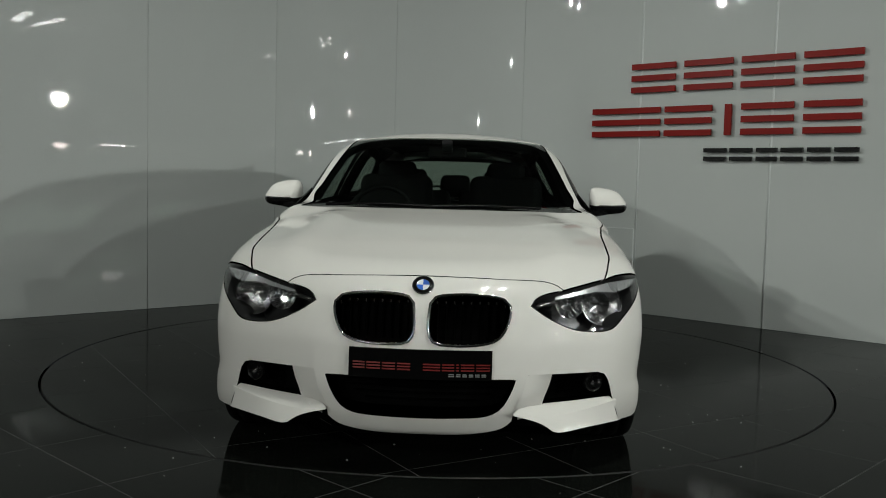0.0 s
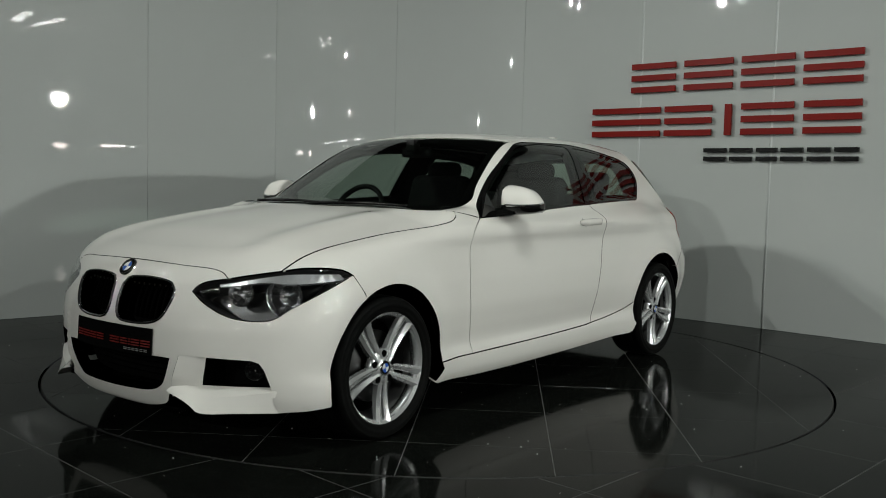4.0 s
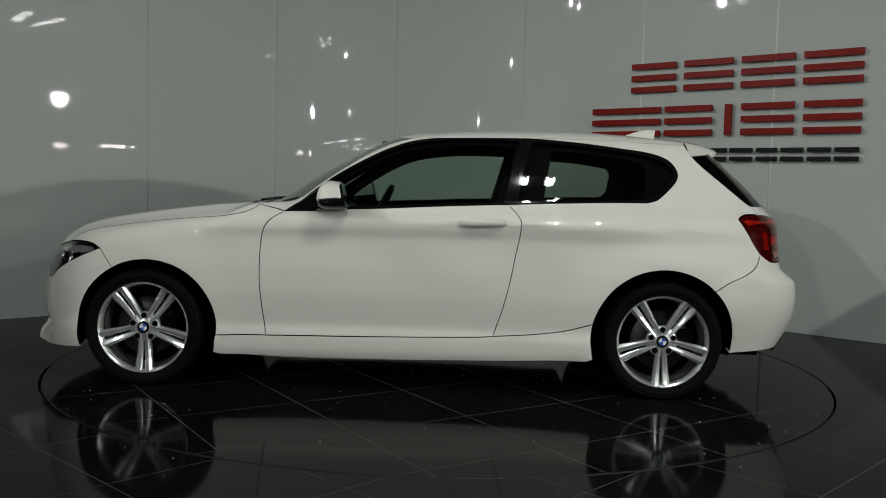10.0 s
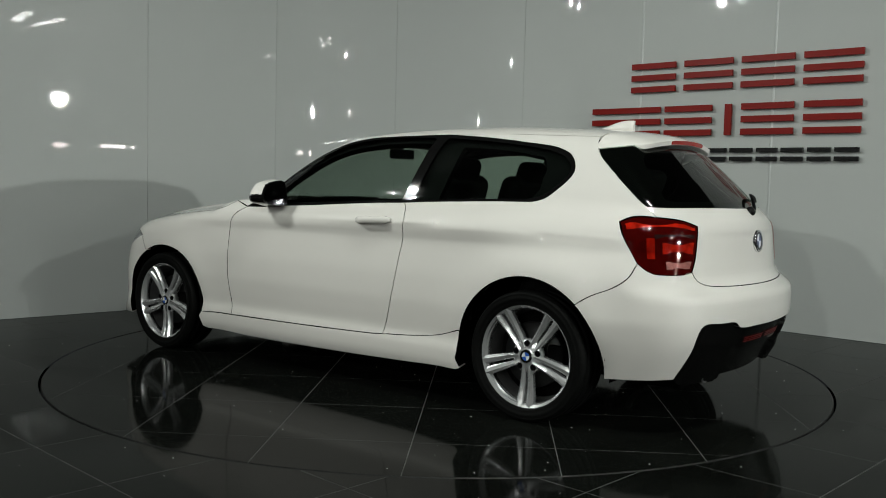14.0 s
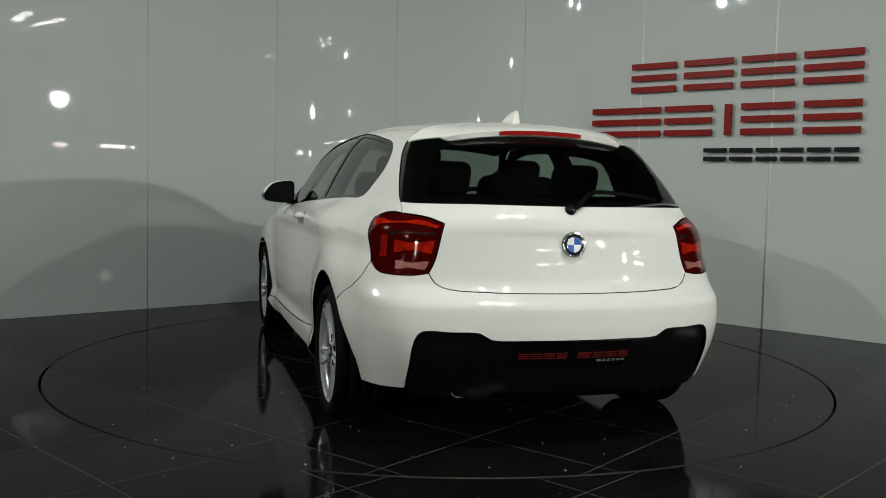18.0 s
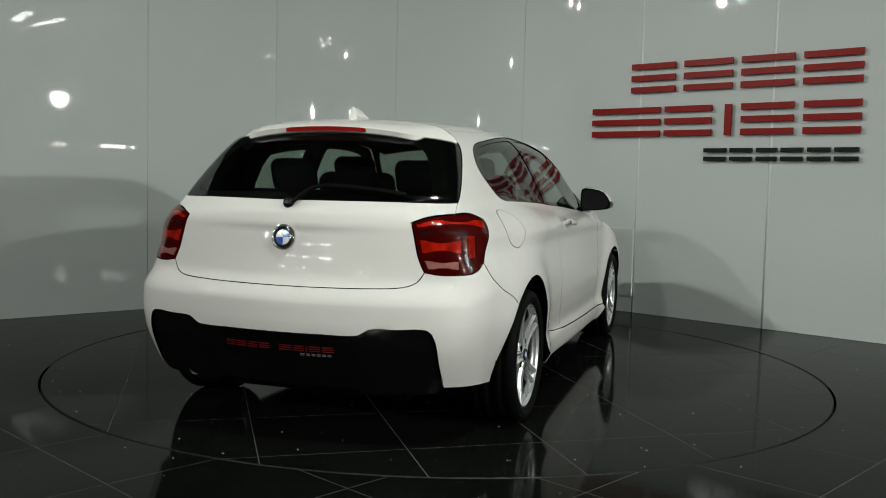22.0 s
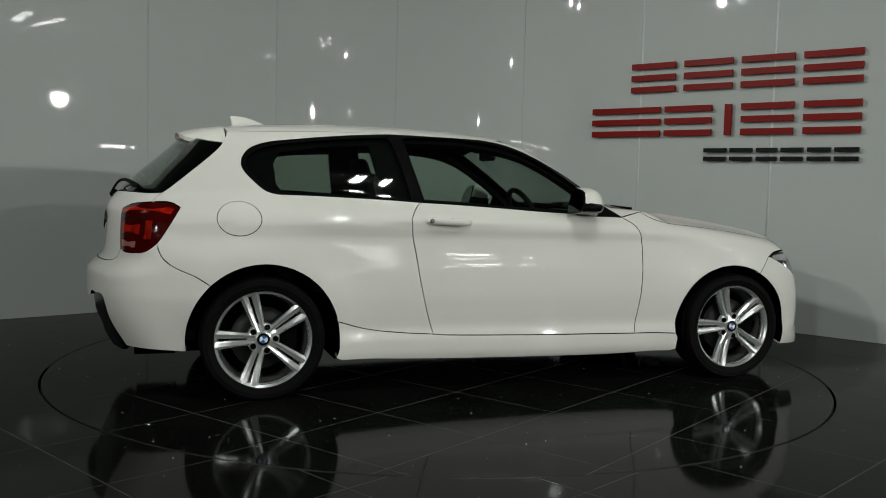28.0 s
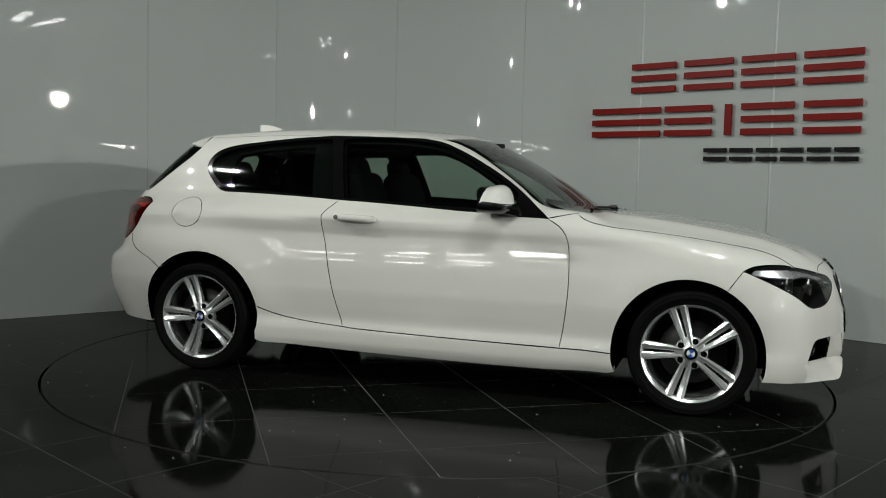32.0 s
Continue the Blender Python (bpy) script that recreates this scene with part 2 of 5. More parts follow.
for i in range(-14, 15):
    for j in range(-14, 15):
        poly = square(i, j, FLOOR_TURN, -1.94, -2.03)
        rs = [Vector(p).length for p in poly]
        cx, cy = sum(p[0] for p in poly) / 4, sum(p[1] for p in poly) / 4
        if max(rs) < DISC_R + .003 or abs(cx) > 5.7 or cy < -5.7 or cy > 3.9:
            continue
        if cy > 1.0 and cy > 4.2 - abs(cx) * .86 + .3:
            continue
        if min(rs) > DISC_R + .45 or min(rs) > DISC_R + .02 and (cx * cx + cy * cy) ** .5 > DISC_R + .44:
            part("tile", tile_mesh("tile", poly, 0.0, TILE), TILE, floor)
        else:
            verts, faces = ring_piece(poly, DISC_R + .012)
            if faces:
                part("tile", mesh_of("tile", [(v.x, v.y, 0.0) for v in verts], faces, TILE), TILE, floor)
# tiny pale specks scattered over the tiles
def pale_specks(count, seed, near, far, parent):
    rng = random.Random(seed)
    verts, faces = [], []
    for _ in range(count):
        r, a = math.sqrt(rng.uniform(near * near, far * far)), rng.uniform(0, 2 * math.pi)
        x, y, h = r * math.cos(a), r * math.sin(a), rng.choice((.0009, .0012, .0014, .0018, .0028))
        if y > 1.9 or abs(x) > 3.6 or y < -3.2:
            continue
        b, t = len(verts), rng.uniform(0, 3)
        verts += [(x + h * 1.5 * math.cos(t + k * 2.1), y + h * 1.5 * math.sin(t + k * 2.1), .0003) for k in range(3)] + [(x, y, .0003 + h)]
        faces += [(b, b + 1, b + 3), (b + 1, b + 2, b + 3), (b + 2, b, b + 3)]
    ob = part("pale_specks", mesh_of("pale_specks", verts, faces, WHITE_ENAMEL), WHITE_ENAMEL, parent)
    return tagged(ob, kind="stuff")


pale_specks(260, 3, .2, DISC_R - .02, turntable)
pale_specks(330, 5, DISC_R + .02, 4.2, floor)
# bed under the tiles, and the rest of the showroom floor
bed = bmesh.new()
for r0, r1, z in ((DISC_R + .013, 60, -.0005),):
    inner = [bed.verts.new((r0 * math.cos(2 * math.pi * k / 240), r0 * math.sin(2 * math.pi * k / 240), z)) for k in range(240)]
    outer = [bed.verts.new((5.2 * math.cos(2 * math.pi * k / 240), 5.2 * math.sin(2 * math.pi * k / 240), z)) for k in range(240)]
    for k in range(240):
        bed.faces.new((inner[k], outer[k], outer[(k + 1) % 240], inner[(k + 1) % 240]))
part("grout_bed", bed, GROUT, floor)
far = bmesh.new()
for x0, x1, y0, y1 in ((-17, 17, -22, -3.6), (-17, -4.2, -3.6, 8), (4.2, 17, -3.6, 8)):
    box(far, x0, x1, y0, y1, -.06, -.003)
part("far_tiles", far, TILE, floor)
pit = bmesh.new()
box(pit, -2.6, 2.6, -2.6, 2.6, -.3, -.2)
part("pit", pit, GAP, floor)

# ---- the showroom behind the camera ----
for nm, b in (("wall_east", (16, 16.2, -22, 8)), ("wall_west", (-16.2, -16, -22, 8)), ("wall_south", (-16, 16, -22.2, -22)), ("wall_back", (-16, 16, 8, 8.2))):
    bm = bmesh.new()
    box(bm, b[0], b[1], b[2], b[3], -.06, 4.4)
    ob = part(nm, bm, PLASTER, None)
    tagged(ob, "plain grey plastered showroom wall", "wall", kind="structure")
bm = bmesh.new()
box(bm, -16.2, 16.2, -22.2, 8.2, 4.4, 4.55)
tagged(part("ceiling", bm, CEILING, None), "dark grey painted showroom ceiling", "ceiling", kind="structure")


def tube_fitting(label, group, glow, drop, long=1.5):
    lamp = thing("ceiling_light", label, "ceiling light", group)
    bm = bmesh.new()
    box(bm, -long / 2, long / 2, -.09, .09, .03, .08, .008)
    part("body", bm, WHITE_ENAMEL, lamp)
    for y in (-.05, .05):
        t = lathe([(.001, .03 - long / 2), (.016, .03 - long / 2), (.016, long / 2 - .03), (.001, long / 2 - .03)], 10, "z")
        bmesh.ops.rotate(t, matrix=Matrix.Rotation(math.pi / 2, 3, "Y"), verts=t.verts)
        bmesh.ops.translate(t, vec=(0, y, .01), verts=t.verts)
        part("tube", t, glow, lamp)
    for x in (-.37 * long, .37 * long):
        part("rod", box(bmesh.new(), x - .008, x + .008, -.008, .008, .07, drop), GLOSS_BLACK, lamp)
    return lamp


CEIL = 4.4
row_lamp = tube_fitting("dim twin fluorescent tube batten far down the showroom", "far showroom tube lights", FAR_TUBE, 2.1)
FAR_SPOTS = [(x, y) for y in (-11.4, -14.8, -18.4) for x in (-13.4, -11.0, -8.6, 8.6, 11.0, 13.4)]
row_lamp.matrix_basis = pose(*FAR_SPOTS[0], CEIL - 2.1)
for x, y in FAR_SPOTS[1:]:
    copy_thing(row_lamp, pose(x, y, CEIL - 2.1))
high_lamp = tube_fitting("twin fluorescent tube batten close under the ceiling", "ceiling tube lights", FAR_TUBE, .08)
high_lamp.matrix_basis = pose(8.3, -6.1, CEIL - .08, 0, 0, 135)
copy_thing(high_lamp, pose(8.95, -5.9, CEIL - .08, 0, 0, 125))
# narrow lit window slots, high in the far side wall
for y, w in ((-9.85, .42), (-8.15, .75), (-7.55, .10)):
    slot = thing("window", "narrow bright window slot in the far showroom wall", "window", "far window slots")
    part("pane", box(bmesh.new(), 15.985, 15.995, y - w / 2, y + w / 2, 1.92, 2.02), DAY_GLOW, slot)
    part("frame", box(bmesh.new(), 15.99, 15.998, y - w / 2 - .03, y + w / 2 + .03, 1.89, 2.05), GLOSS_BLACK, slot)


def spot_fitting(drop):
    lamp = thing("spotlight", "small round showroom spotlight or added fill lamp, bright lens on a drop rod", "spotlight", "showroom spotlights")
    part("can", lathe([(.001, .16), (.07, .16), (.075, .0), (.068, -.01), (.066, .0)], 24, "z"), GLOSS_BLACK, lamp)
    part("lens", lathe([(.001, .004), (.064 if drop else .028, .004)], 24, "z"), SPOT_GLOW, lamp)
    part("rod", lathe([(.012, .15), (.012, 1.5 if drop else .2)], 10, "z"), GLOSS_BLACK, lamp)
    return lamp


spot, stand_in_spot = spot_fitting(True), spot_fitting(False)
# place, watts, radius of the glowing face; the first is the strong flood that throws the car's shadow to the left
# the last two spots stand in for tubes; the leftmost fills the right wall
SPOTS = [((13.0, -8.05, 3.12), 2750, .14), ((13.8, -3.2, 2.95), 110, .05), ((8.4, -9.4, 2.95), 240, .05), ((-4.4, -12.8, 2.9), 760, .07), ((7.7, -7.7, 4.2), 640, .08), ((-6.5, -9.5, 4.2), 760, .03)]
for k, (at, watts, soft) in enumerate(SPOTS):
    if k in (0, 4):
        (spot if k == 0 else stand_in_spot).matrix_basis = Matrix.Translation(at)
    else:
        copy_thing(spot if k < 4 else stand_in_spot, Matrix.Translation(at))
    data = bpy.data.lights.new("showroom_spot", "SPOT")
    data.energy, data.shadow_soft_size, data.spot_size, data.spot_blend, data.color = watts, soft, radians(80), .5, (.95, 1, .94)
    ob = new("showroom_spot", data)
    ob.matrix_world = look((at[0], at[1], at[2] - .03), (0, .5, 1.0))
# twin tube battens under the ceiling, close over the camera and the turntable's front edge
near_lamp = tube_fitting("short bright twin fluorescent tube batten over the turntable's front", "overhead tube lights", NEAR_TUBE, .08, .42)
BATTENS = [(.85, -3.3, 34), (1.3, -3.3, 34)]
for k, (x, y, watts) in enumerate(BATTENS):
    if k == 0:
        near_lamp.matrix_basis = pose(x, y, CEIL - .08, 0, 0, 90)
    else:
        copy_thing(near_lamp, pose(x, y, CEIL - .08, 0, 0, 90))
    area_lamp("batten_light", (x, y, CEIL - .13), (x, y, 0), .09, .34, watts)
# two added fill lamps, shaped as spotlights, that brighten the lettered wall
for x, y in ((-5.1, -1.25), (-4.6, -1.35)):
    copy_thing(stand_in_spot, Matrix.Translation((x, y, 4.2)))
    data = bpy.data.lights.new("wall_fill_spot", "SPOT")
    data.energy, data.shadow_soft_size, data.spot_size, data.spot_blend, data.color = 335, .04, radians(70), .9, (.95, 1, .94)
    ob = new("wall_fill_spot", data)
    ob.matrix_world = look((x, y, 4.17), (3.9, .5, 1.3))


# ---- the dealer's sign on the wall: each letter's place is held by plain bars ----
def wall_bar(s0, s1, z0, z1, parent, material, proud=.045, thick=.022):
    (p0, a), (p1, _) = wall_path(s0), wall_path(s1)
    inward = Vector((-math.sin(a), -math.cos(a)))
    bm = bmesh.new()
    q = [p0 + inward * (proud - thick), p1 + inward * (proud - thick), p1 + inward * proud, p0 + inward * proud]
    low, top = [bm.verts.new((v.x, v.y, z0)) for v in q], [bm.verts.new((v.x, v.y, z1)) for v in q]
    bm.faces.new(low[::-1]), bm.faces.new(top)
    for k in range(4):
        bm.faces.new((low[k], low[(k + 1) % 4], top[(k + 1) % 4], top[k]))
    bmesh.ops.recalc_face_normals(bm, faces=bm.faces)
    bmesh.ops.bevel(bm, geom=list(bm.edges), offset=.0015, segments=1, affect="EDGES")
    part("bar", bm, material, parent)
    if s1 - s0 > .02:
        for s in (s0 + (s1 - s0) * .15, s1 - (s1 - s0) * .15):
            (c, a2) = wall_path(s)
            pin = lathe([(.004, 0), (.004, proud - thick)], 8)
            part("standoff", pin, JOINT, parent, at=Matrix.Translation((c.x, c.y, (z0 + z1) / 2)) @ Matrix.Rotation(math.pi - a, 4, "Z"))


def sign_row(name, label, slots, z0, z1, material, rows):
    for s0, s1 in slots:
        sign = thing(name, label, "sign letter", "dealer sign letters")
        if s1 - s0 < .06:
            wall_bar(s0, s1, z0, z1, sign, material)
            continue
        step = (z1 - z0) / (rows * 2 - 1)
        for k in range(rows):
            wall_bar(s0, s1, z0 + 2 * k * step, z0 + (2 * k + 1) * step, sign, material)


ROW_1 = [(1.890, 2.304), (2.381, 2.805), (2.876, 3.300), (3.369, 3.804)]
ROW_2 = [(1.508, 2.176), (2.218, 2.641), (2.753, 2.810), (2.890, 3.310), (3.384, 3.808)]
ROW_3 = [(2.585, 2.781), (2.809, 2.997), (3.029, 3.197), (3.223, 3.397), (3.427, 3.603), (3.628, 3.805)]
sign_row("sign_letter", "raised red acrylic sign letter shown as bars on the wall", ROW_1, 1.915, 2.162, SIGN_RED, 3)
sign_row("sign_letter", "raised red acrylic sign letter shown as bars on the wall", ROW_2, 1.540, 1.790, SIGN_RED, 3)
sign_row("small_sign_letter", "small raised black acrylic sign letter shown as bars", ROW_3, 1.333, 1.436, SIGN_BLACK, 2)
# ---- the car's skin: one smooth implicit surface (x ahead, y to its left, z up, metres) ----
def smooth_table(*pairs):
    """A smooth curve through a few (place, value) pairs, as a quick lookup."""
    px, py = np.array(pairs[::1], float).T
    order = np.argsort(px)
    px, py = px[order], py[order]
    h, d = np.diff(px), np.diff(py) / np.diff(px)
    m = np.zeros(len(px))
    m[0], m[-1] = d[0], d[-1]
    for i in range(1, len(px) - 1):
        if d[i - 1] * d[i] > 0:
            a, b = 2 * h[i] + h[i - 1], h[i] + 2 * h[i - 1]
            m[i] = (a + b) / (a / d[i - 1] + b / d[i])
    q = np.linspace(px[0], px[-1], 500)
    k = np.clip(np.searchsorted(px, q) - 1, 0, len(px) - 2)
    s = (q - px[k]) / h[k]
    v = ((1 + 2 * s) * (1 - s) ** 2 * py[k] + s * (1 - s) ** 2 * h[k] * m[k]
         + s * s * (3 - 2 * s) * py[k + 1] + s * s * (s - 1) * h[k] * m[k + 1])
    kern = np.hanning(17)
    kern /= kern.sum()
    v = np.convolve(np.concatenate([v[0] - (v[8:0:-1] - v[0]), v, 2 * v[-1] - v[-2:-10:-1]]), kern, "valid")
    return lambda x: np.interp(x, q, v)


def smax(a, b, k):
    h = np.maximum(k - np.abs(a - b), 0) / k
    return np.maximum(a, b) + h * h * k / 4


SIDE_PLAN = smooth_table((2.2, .83), (1.75, .855), (1.345, .862), (1.0, .846), (.7, .848), (0, .855), (-.5, .853), (-1.0, .860), (-1.345, .868), (-1.7, .845), (-2.0, .795), (-2.3, .74))
SIDE_SECTION = smooth_table((0, -.09), (.16, -.02), (.22, -.002), (.28, 0), (.34, -.014), (.42, -.005), (.52, .004), (.62, .003), (.72, -.005), (.80, -.010), (.855, .001), (.89, .002), (.92, -.010), (.97, -.055), (1.02, -.10), (1.4, -.3))
TAIL_SECTION = smooth_table((0, -.13), (.16, -.085), (.25, -.058), (.35, -.030), (.45, -.008), (.52, .003), (.62, .003), (.72, -.005), (.80, -.010), (.855, .001), (.89, .002), (.92, -.010), (.97, -.055), (1.02, -.10), (1.4, -.3))
DECK = smooth_table((2.2, .69), (2.0, .757), (1.82, .808), (1.646, .858), (1.48, .888), (1.304, .914), (1.14, .935), (.995, .952), (.87, .966), (.77, .972), (.5, .990), (0, 1.015), (-.4, 1.038), (-.95, 1.066), (-1.25, 1.072), (-1.7, 1.055), (-2.0, 1.03), (-2.3, 1.0))
NOSE = smooth_table((0, 1.95), (.15, 2.035), (.25, 2.085), (.36, 2.10), (.48, 2.095), (.58, 2.075), (.66, 2.045), (.72, 2.01), (.78, 1.97), (.9, 1.9))
TAIL = smooth_table((0, -1.95), (.16, -2.06), (.30, -2.14), (.44, -2.195), (.53, -2.202), (.59, -2.202), (.615, -2.197), (.638, -2.17), (.662, -2.138), (.69, -2.117), (.75, -2.108), (.85, -2.099), (.92, -2.092), (.958, -2.082), (.99, -2.055), (1.03, -2.02), (1.3, -1.8))
TAIL_BOW = smooth_table((0, .30), (.5, .26), (.65, .28), (.9, .30), (1.0, .42), (1.3, .5))
CABIN_PLAN = smooth_table((1.1, -.10), (.75, -.035), (.5, -.012), (0, 0), (-.6, -.006), (-1.0, -.028), (-1.334, -.056), (-1.6, -.075), (-1.8, -.098), (-2.2, -.16))
CABIN_SECTION = smooth_table((.7, .85), (.95, .785), (1.0, .765), (1.1, .722), (1.2, .672), (1.3, .617), (1.45, .52))
ROOF = smooth_table((.6, 1.31), (.3, 1.355), (0, 1.381), (-.3, 1.402), (-.6, 1.411), (-.9, 1.411), (-1.2, 1.399), (-1.5, 1.378), (-1.75, 1.350), (-2.0, 1.32))
SCREEN = smooth_table((.7, 1.22), (.93, .835), (1.076, .621), (1.176, .456), (1.272, .282), (1.337, .147), (1.374, .06), (1.45, -.13))
HATCH = smooth_table((.8, -2.13), (.92, -2.09), (1.0, -2.05), (1.1, -1.955), (1.2, -1.842), (1.3, -1.73), (1.45, -1.565))


def ramp(s):
    s = np.clip(s, 0, 1)
    return s * s * (3 - 2 * s)


def flare(x, z):
    """The swell of the wings over the wheels."""
    r0, r1 = np.hypot(x - 1.335, z - .305), np.hypot(x + 1.345, z - .305)
    return .016 * np.exp(-((r0 - .37) / .10) ** 2) + .022 * np.exp(-((r1 - .38) / .13) ** 2) * (1 - .8 * ramp((-x - 1.60) / .25)) * (1 - ramp((.46 - z) / .18) * ramp((-x - 1.40) / .2))


def skin(x, y, z):
    """Below zero inside the car, above zero outside it."""
    a = np.abs(y)
    crease = .007 * np.exp(-np.abs(z - (.895 + .015 * x * (x < 0) - .03 * np.maximum(x - .8, 0))) / .028)
    rear_taper = .065 * ramp((-x - 1.0) / .6) * ramp((z - .68) / .24)
    rear = ramp((-x - 1.42) / .22)
    section = SIDE_SECTION(z) * (1 - rear) + TAIL_SECTION(z) * rear
    side = a - (SIDE_PLAN(x) + section + flare(x, z) + crease - rear_taper)
    nose = (x - (NOSE(z) - .066 * (a / .43) ** 2.25)) * .9
    tail = (TAIL(z) + TAIL_BOW(z) * a * a - x) * .95
    bulge = .016 * np.exp(-((a - .52 - .06 * (x - 1.4)) / .09) ** 2) * (x > .8)
    flat = 1 - .85 * ramp((.97 - x) / .2) * ramp((x - .42) / .2)
    deck = z - (DECK(x) - .062 * flat * (a / .77) ** 3 - (1 - flat) * 7 * np.maximum(a - .735, 0) ** 2 + bulge * np.clip((2.1 - x) * 3, 0, 1) * np.clip((x - .8) * 4, 0, 1))
    low = smax(smax(smax(side, nose, .13), tail, .16), deck, .085)
    low = smax(low, .15 - z, .03)
    cabin = smax(a - (CABIN_PLAN(x) + CABIN_SECTION(z)), z - (ROOF(x) - .05 * (a / .55) ** 2.2), .10)
    cabin = smax(cabin, (x - (SCREEN(z) - .38 * a * a)) * .6, .05)
    cabin = smax(cabin, (HATCH(z) + .45 * a * a - x) * .75, .04)
    cabin = smax(cabin, .9 - z, .03)
    return -smax(-low, -cabin, .03)


def march(origin, way, far):
    """The outermost places of the skin along rays, met from the far end."""
    origin, way = np.asarray(origin, float), np.asarray(way, float)
    n = len(origin)
    steps = np.linspace(far, 0, 80)
    at = origin[:, None, :] + way[:, None, :] * steps[None, :, None]
    inside = skin(at[..., 0], at[..., 1], at[..., 2]) <= 0
    first = np.argmax(inside, 1)
    hi, lo = steps[np.maximum(first - 1, 0)], steps[first]
    for _ in range(24):
        mid = (hi + lo) / 2
        q = origin + way * mid[:, None]
        ins = skin(q[:, 0], q[:, 1], q[:, 2]) <= 0
        lo, hi = np.where(ins, mid, lo), np.where(ins, hi, mid)
    return origin + way * lo[:, None]


def facing(q, e=.002):
    """The skin's outward normals."""
    g = np.stack([skin(*(q + d).T) - skin(*(q - d).T) for d in np.eye(3) * e], -1)
    return g / np.maximum(np.linalg.norm(g, axis=1, keepdims=True), 1e-9)


def side_at(x, z):
    return march([[x, 0, z]], [[0, 1, 0]], 1.2)[0]


def top_at(x, y):
    return march([[x, y, .3]], [[0, 0, 1]], 1.5)[0]


def nose_at(y, z):
    return march([[.9, y, z]], [[1, 0, 0]], 1.6)[0]


def tail_at(y, z):
    return march([[-.9, y, z]], [[-1, 0, 0]], 1.6)[0]


# ---- panels cut from the skin ----
def across(center):
    """Rays from the car's long axis: (x, turn) to the skin. For flanks, bonnet and roof."""
    def flat(q):
        return np.stack([q[:, 0], np.arctan2(q[:, 2] - center, q[:, 1]) * .75], -1)

    def rays(w):
        a = w[:, 1] / .75
        return np.stack([w[:, 0], 0 * a, 0 * a + center], -1), np.stack([0 * a, np.cos(a), np.sin(a)], -1)
    return flat, rays, 1.5


def around(center, ahead):
    """Rays from an upright axis: (turn, z) to the skin. For nose, tail and screens."""
    def flat(q):
        return np.stack([np.arctan2(q[:, 1], ahead * (q[:, 0] - center)) * .9, q[:, 2]], -1)

    def rays(w):
        a = w[:, 0] / .9
        return np.stack([0 * a + center, 0 * a, w[:, 1]], -1), np.stack([ahead * np.cos(a), np.sin(a), 0 * a], -1)
    return flat, rays, 1.6


FLANK, NOSE_ON, TAIL_ON, SCREEN_ON, REAR_ON = across(.55), around(1.0, 1), around(-1.0, -1), around(-.4, 1), around(-.9, -1)


def screen_at(y, z):
    return march([[-.3, y, z]], [[1, 0, 0]], 1.6)[0]


def line(points, step=.02):
    """A smooth line through places, at even steps."""
    q = np.array(points, float)
    if len(q) == 2:
        n = max(1, int(np.linalg.norm(q[1] - q[0]) / step))
        return q[0] + (q[1] - q[0]) * np.linspace(0, 1, n + 1)[:, None]
    ext = np.vstack([2 * q[0] - q[1], q, 2 * q[-1] - q[-2]])
    out = []
    for i in range(1, len(q)):
        p0, p1, p2, p3 = ext[i - 1:i + 3]
        n = max(1, int(np.linalg.norm(p2 - p1) / step))
        t0, t1 = (p2 - p0) / max(np.linalg.norm(p2 - p0), 1e-9), (p3 - p1) / max(np.linalg.norm(p3 - p1), 1e-9)
        L = np.linalg.norm(p2 - p1)
        t = np.linspace(0, 1, n + 1)[:-1, None]
        out.append((2 * t ** 3 - 3 * t ** 2 + 1) * p1 + (t ** 3 - 2 * t ** 2 + t) * L * t0 + (-2 * t ** 3 + 3 * t ** 2) * p2 + (t ** 3 - t ** 2) * L * t1)
    return np.vstack(out + [q[-1:]])


def loop(*lines):
    """A closed ring from lines that follow on one another."""
    q = np.vstack(lines)
    keep = np.linalg.norm(q - np.roll(q, 1, 0), axis=1) > .004
    return q[keep]


def other(q):
    """The mirror image across the car's middle, run the other way."""
    return (np.asarray(q) * [1, -1, 1])[::-1]


def within(p, ring):
    """Which points lie inside a flat ring."""
    x, y = p[:, 0], p[:, 1]
    a, b = ring, np.roll(ring, -1, 0)
    c = (a[:, 1][None] > y[:, None]) != (b[:, 1][None] > y[:, None])
    den = np.where(b[:, 1] == a[:, 1], 1e-12, b[:, 1] - a[:, 1])
    t = (b[:, 0] - a[:, 0])[None] * (y[:, None] - a[:, 1][None]) / den[None] + a[:, 0][None]
    return (np.sum(c & (x[:, None] < t), 1) % 2) == 1


def drawn_in(ring, by):
    """A flat ring moved inward (outward for negative amounts)."""
    n = np.roll(ring, -1, 0) - np.roll(ring, 1, 0)
    n = np.stack([-n[:, 1], n[:, 0]], -1) / np.maximum(np.linalg.norm(n, axis=1, keepdims=True), 1e-9)
    area = np.sum(ring[:, 0] * np.roll(ring[:, 1], -1) - np.roll(ring[:, 0], -1) * ring[:, 1])
    return ring + n * by * np.sign(area)


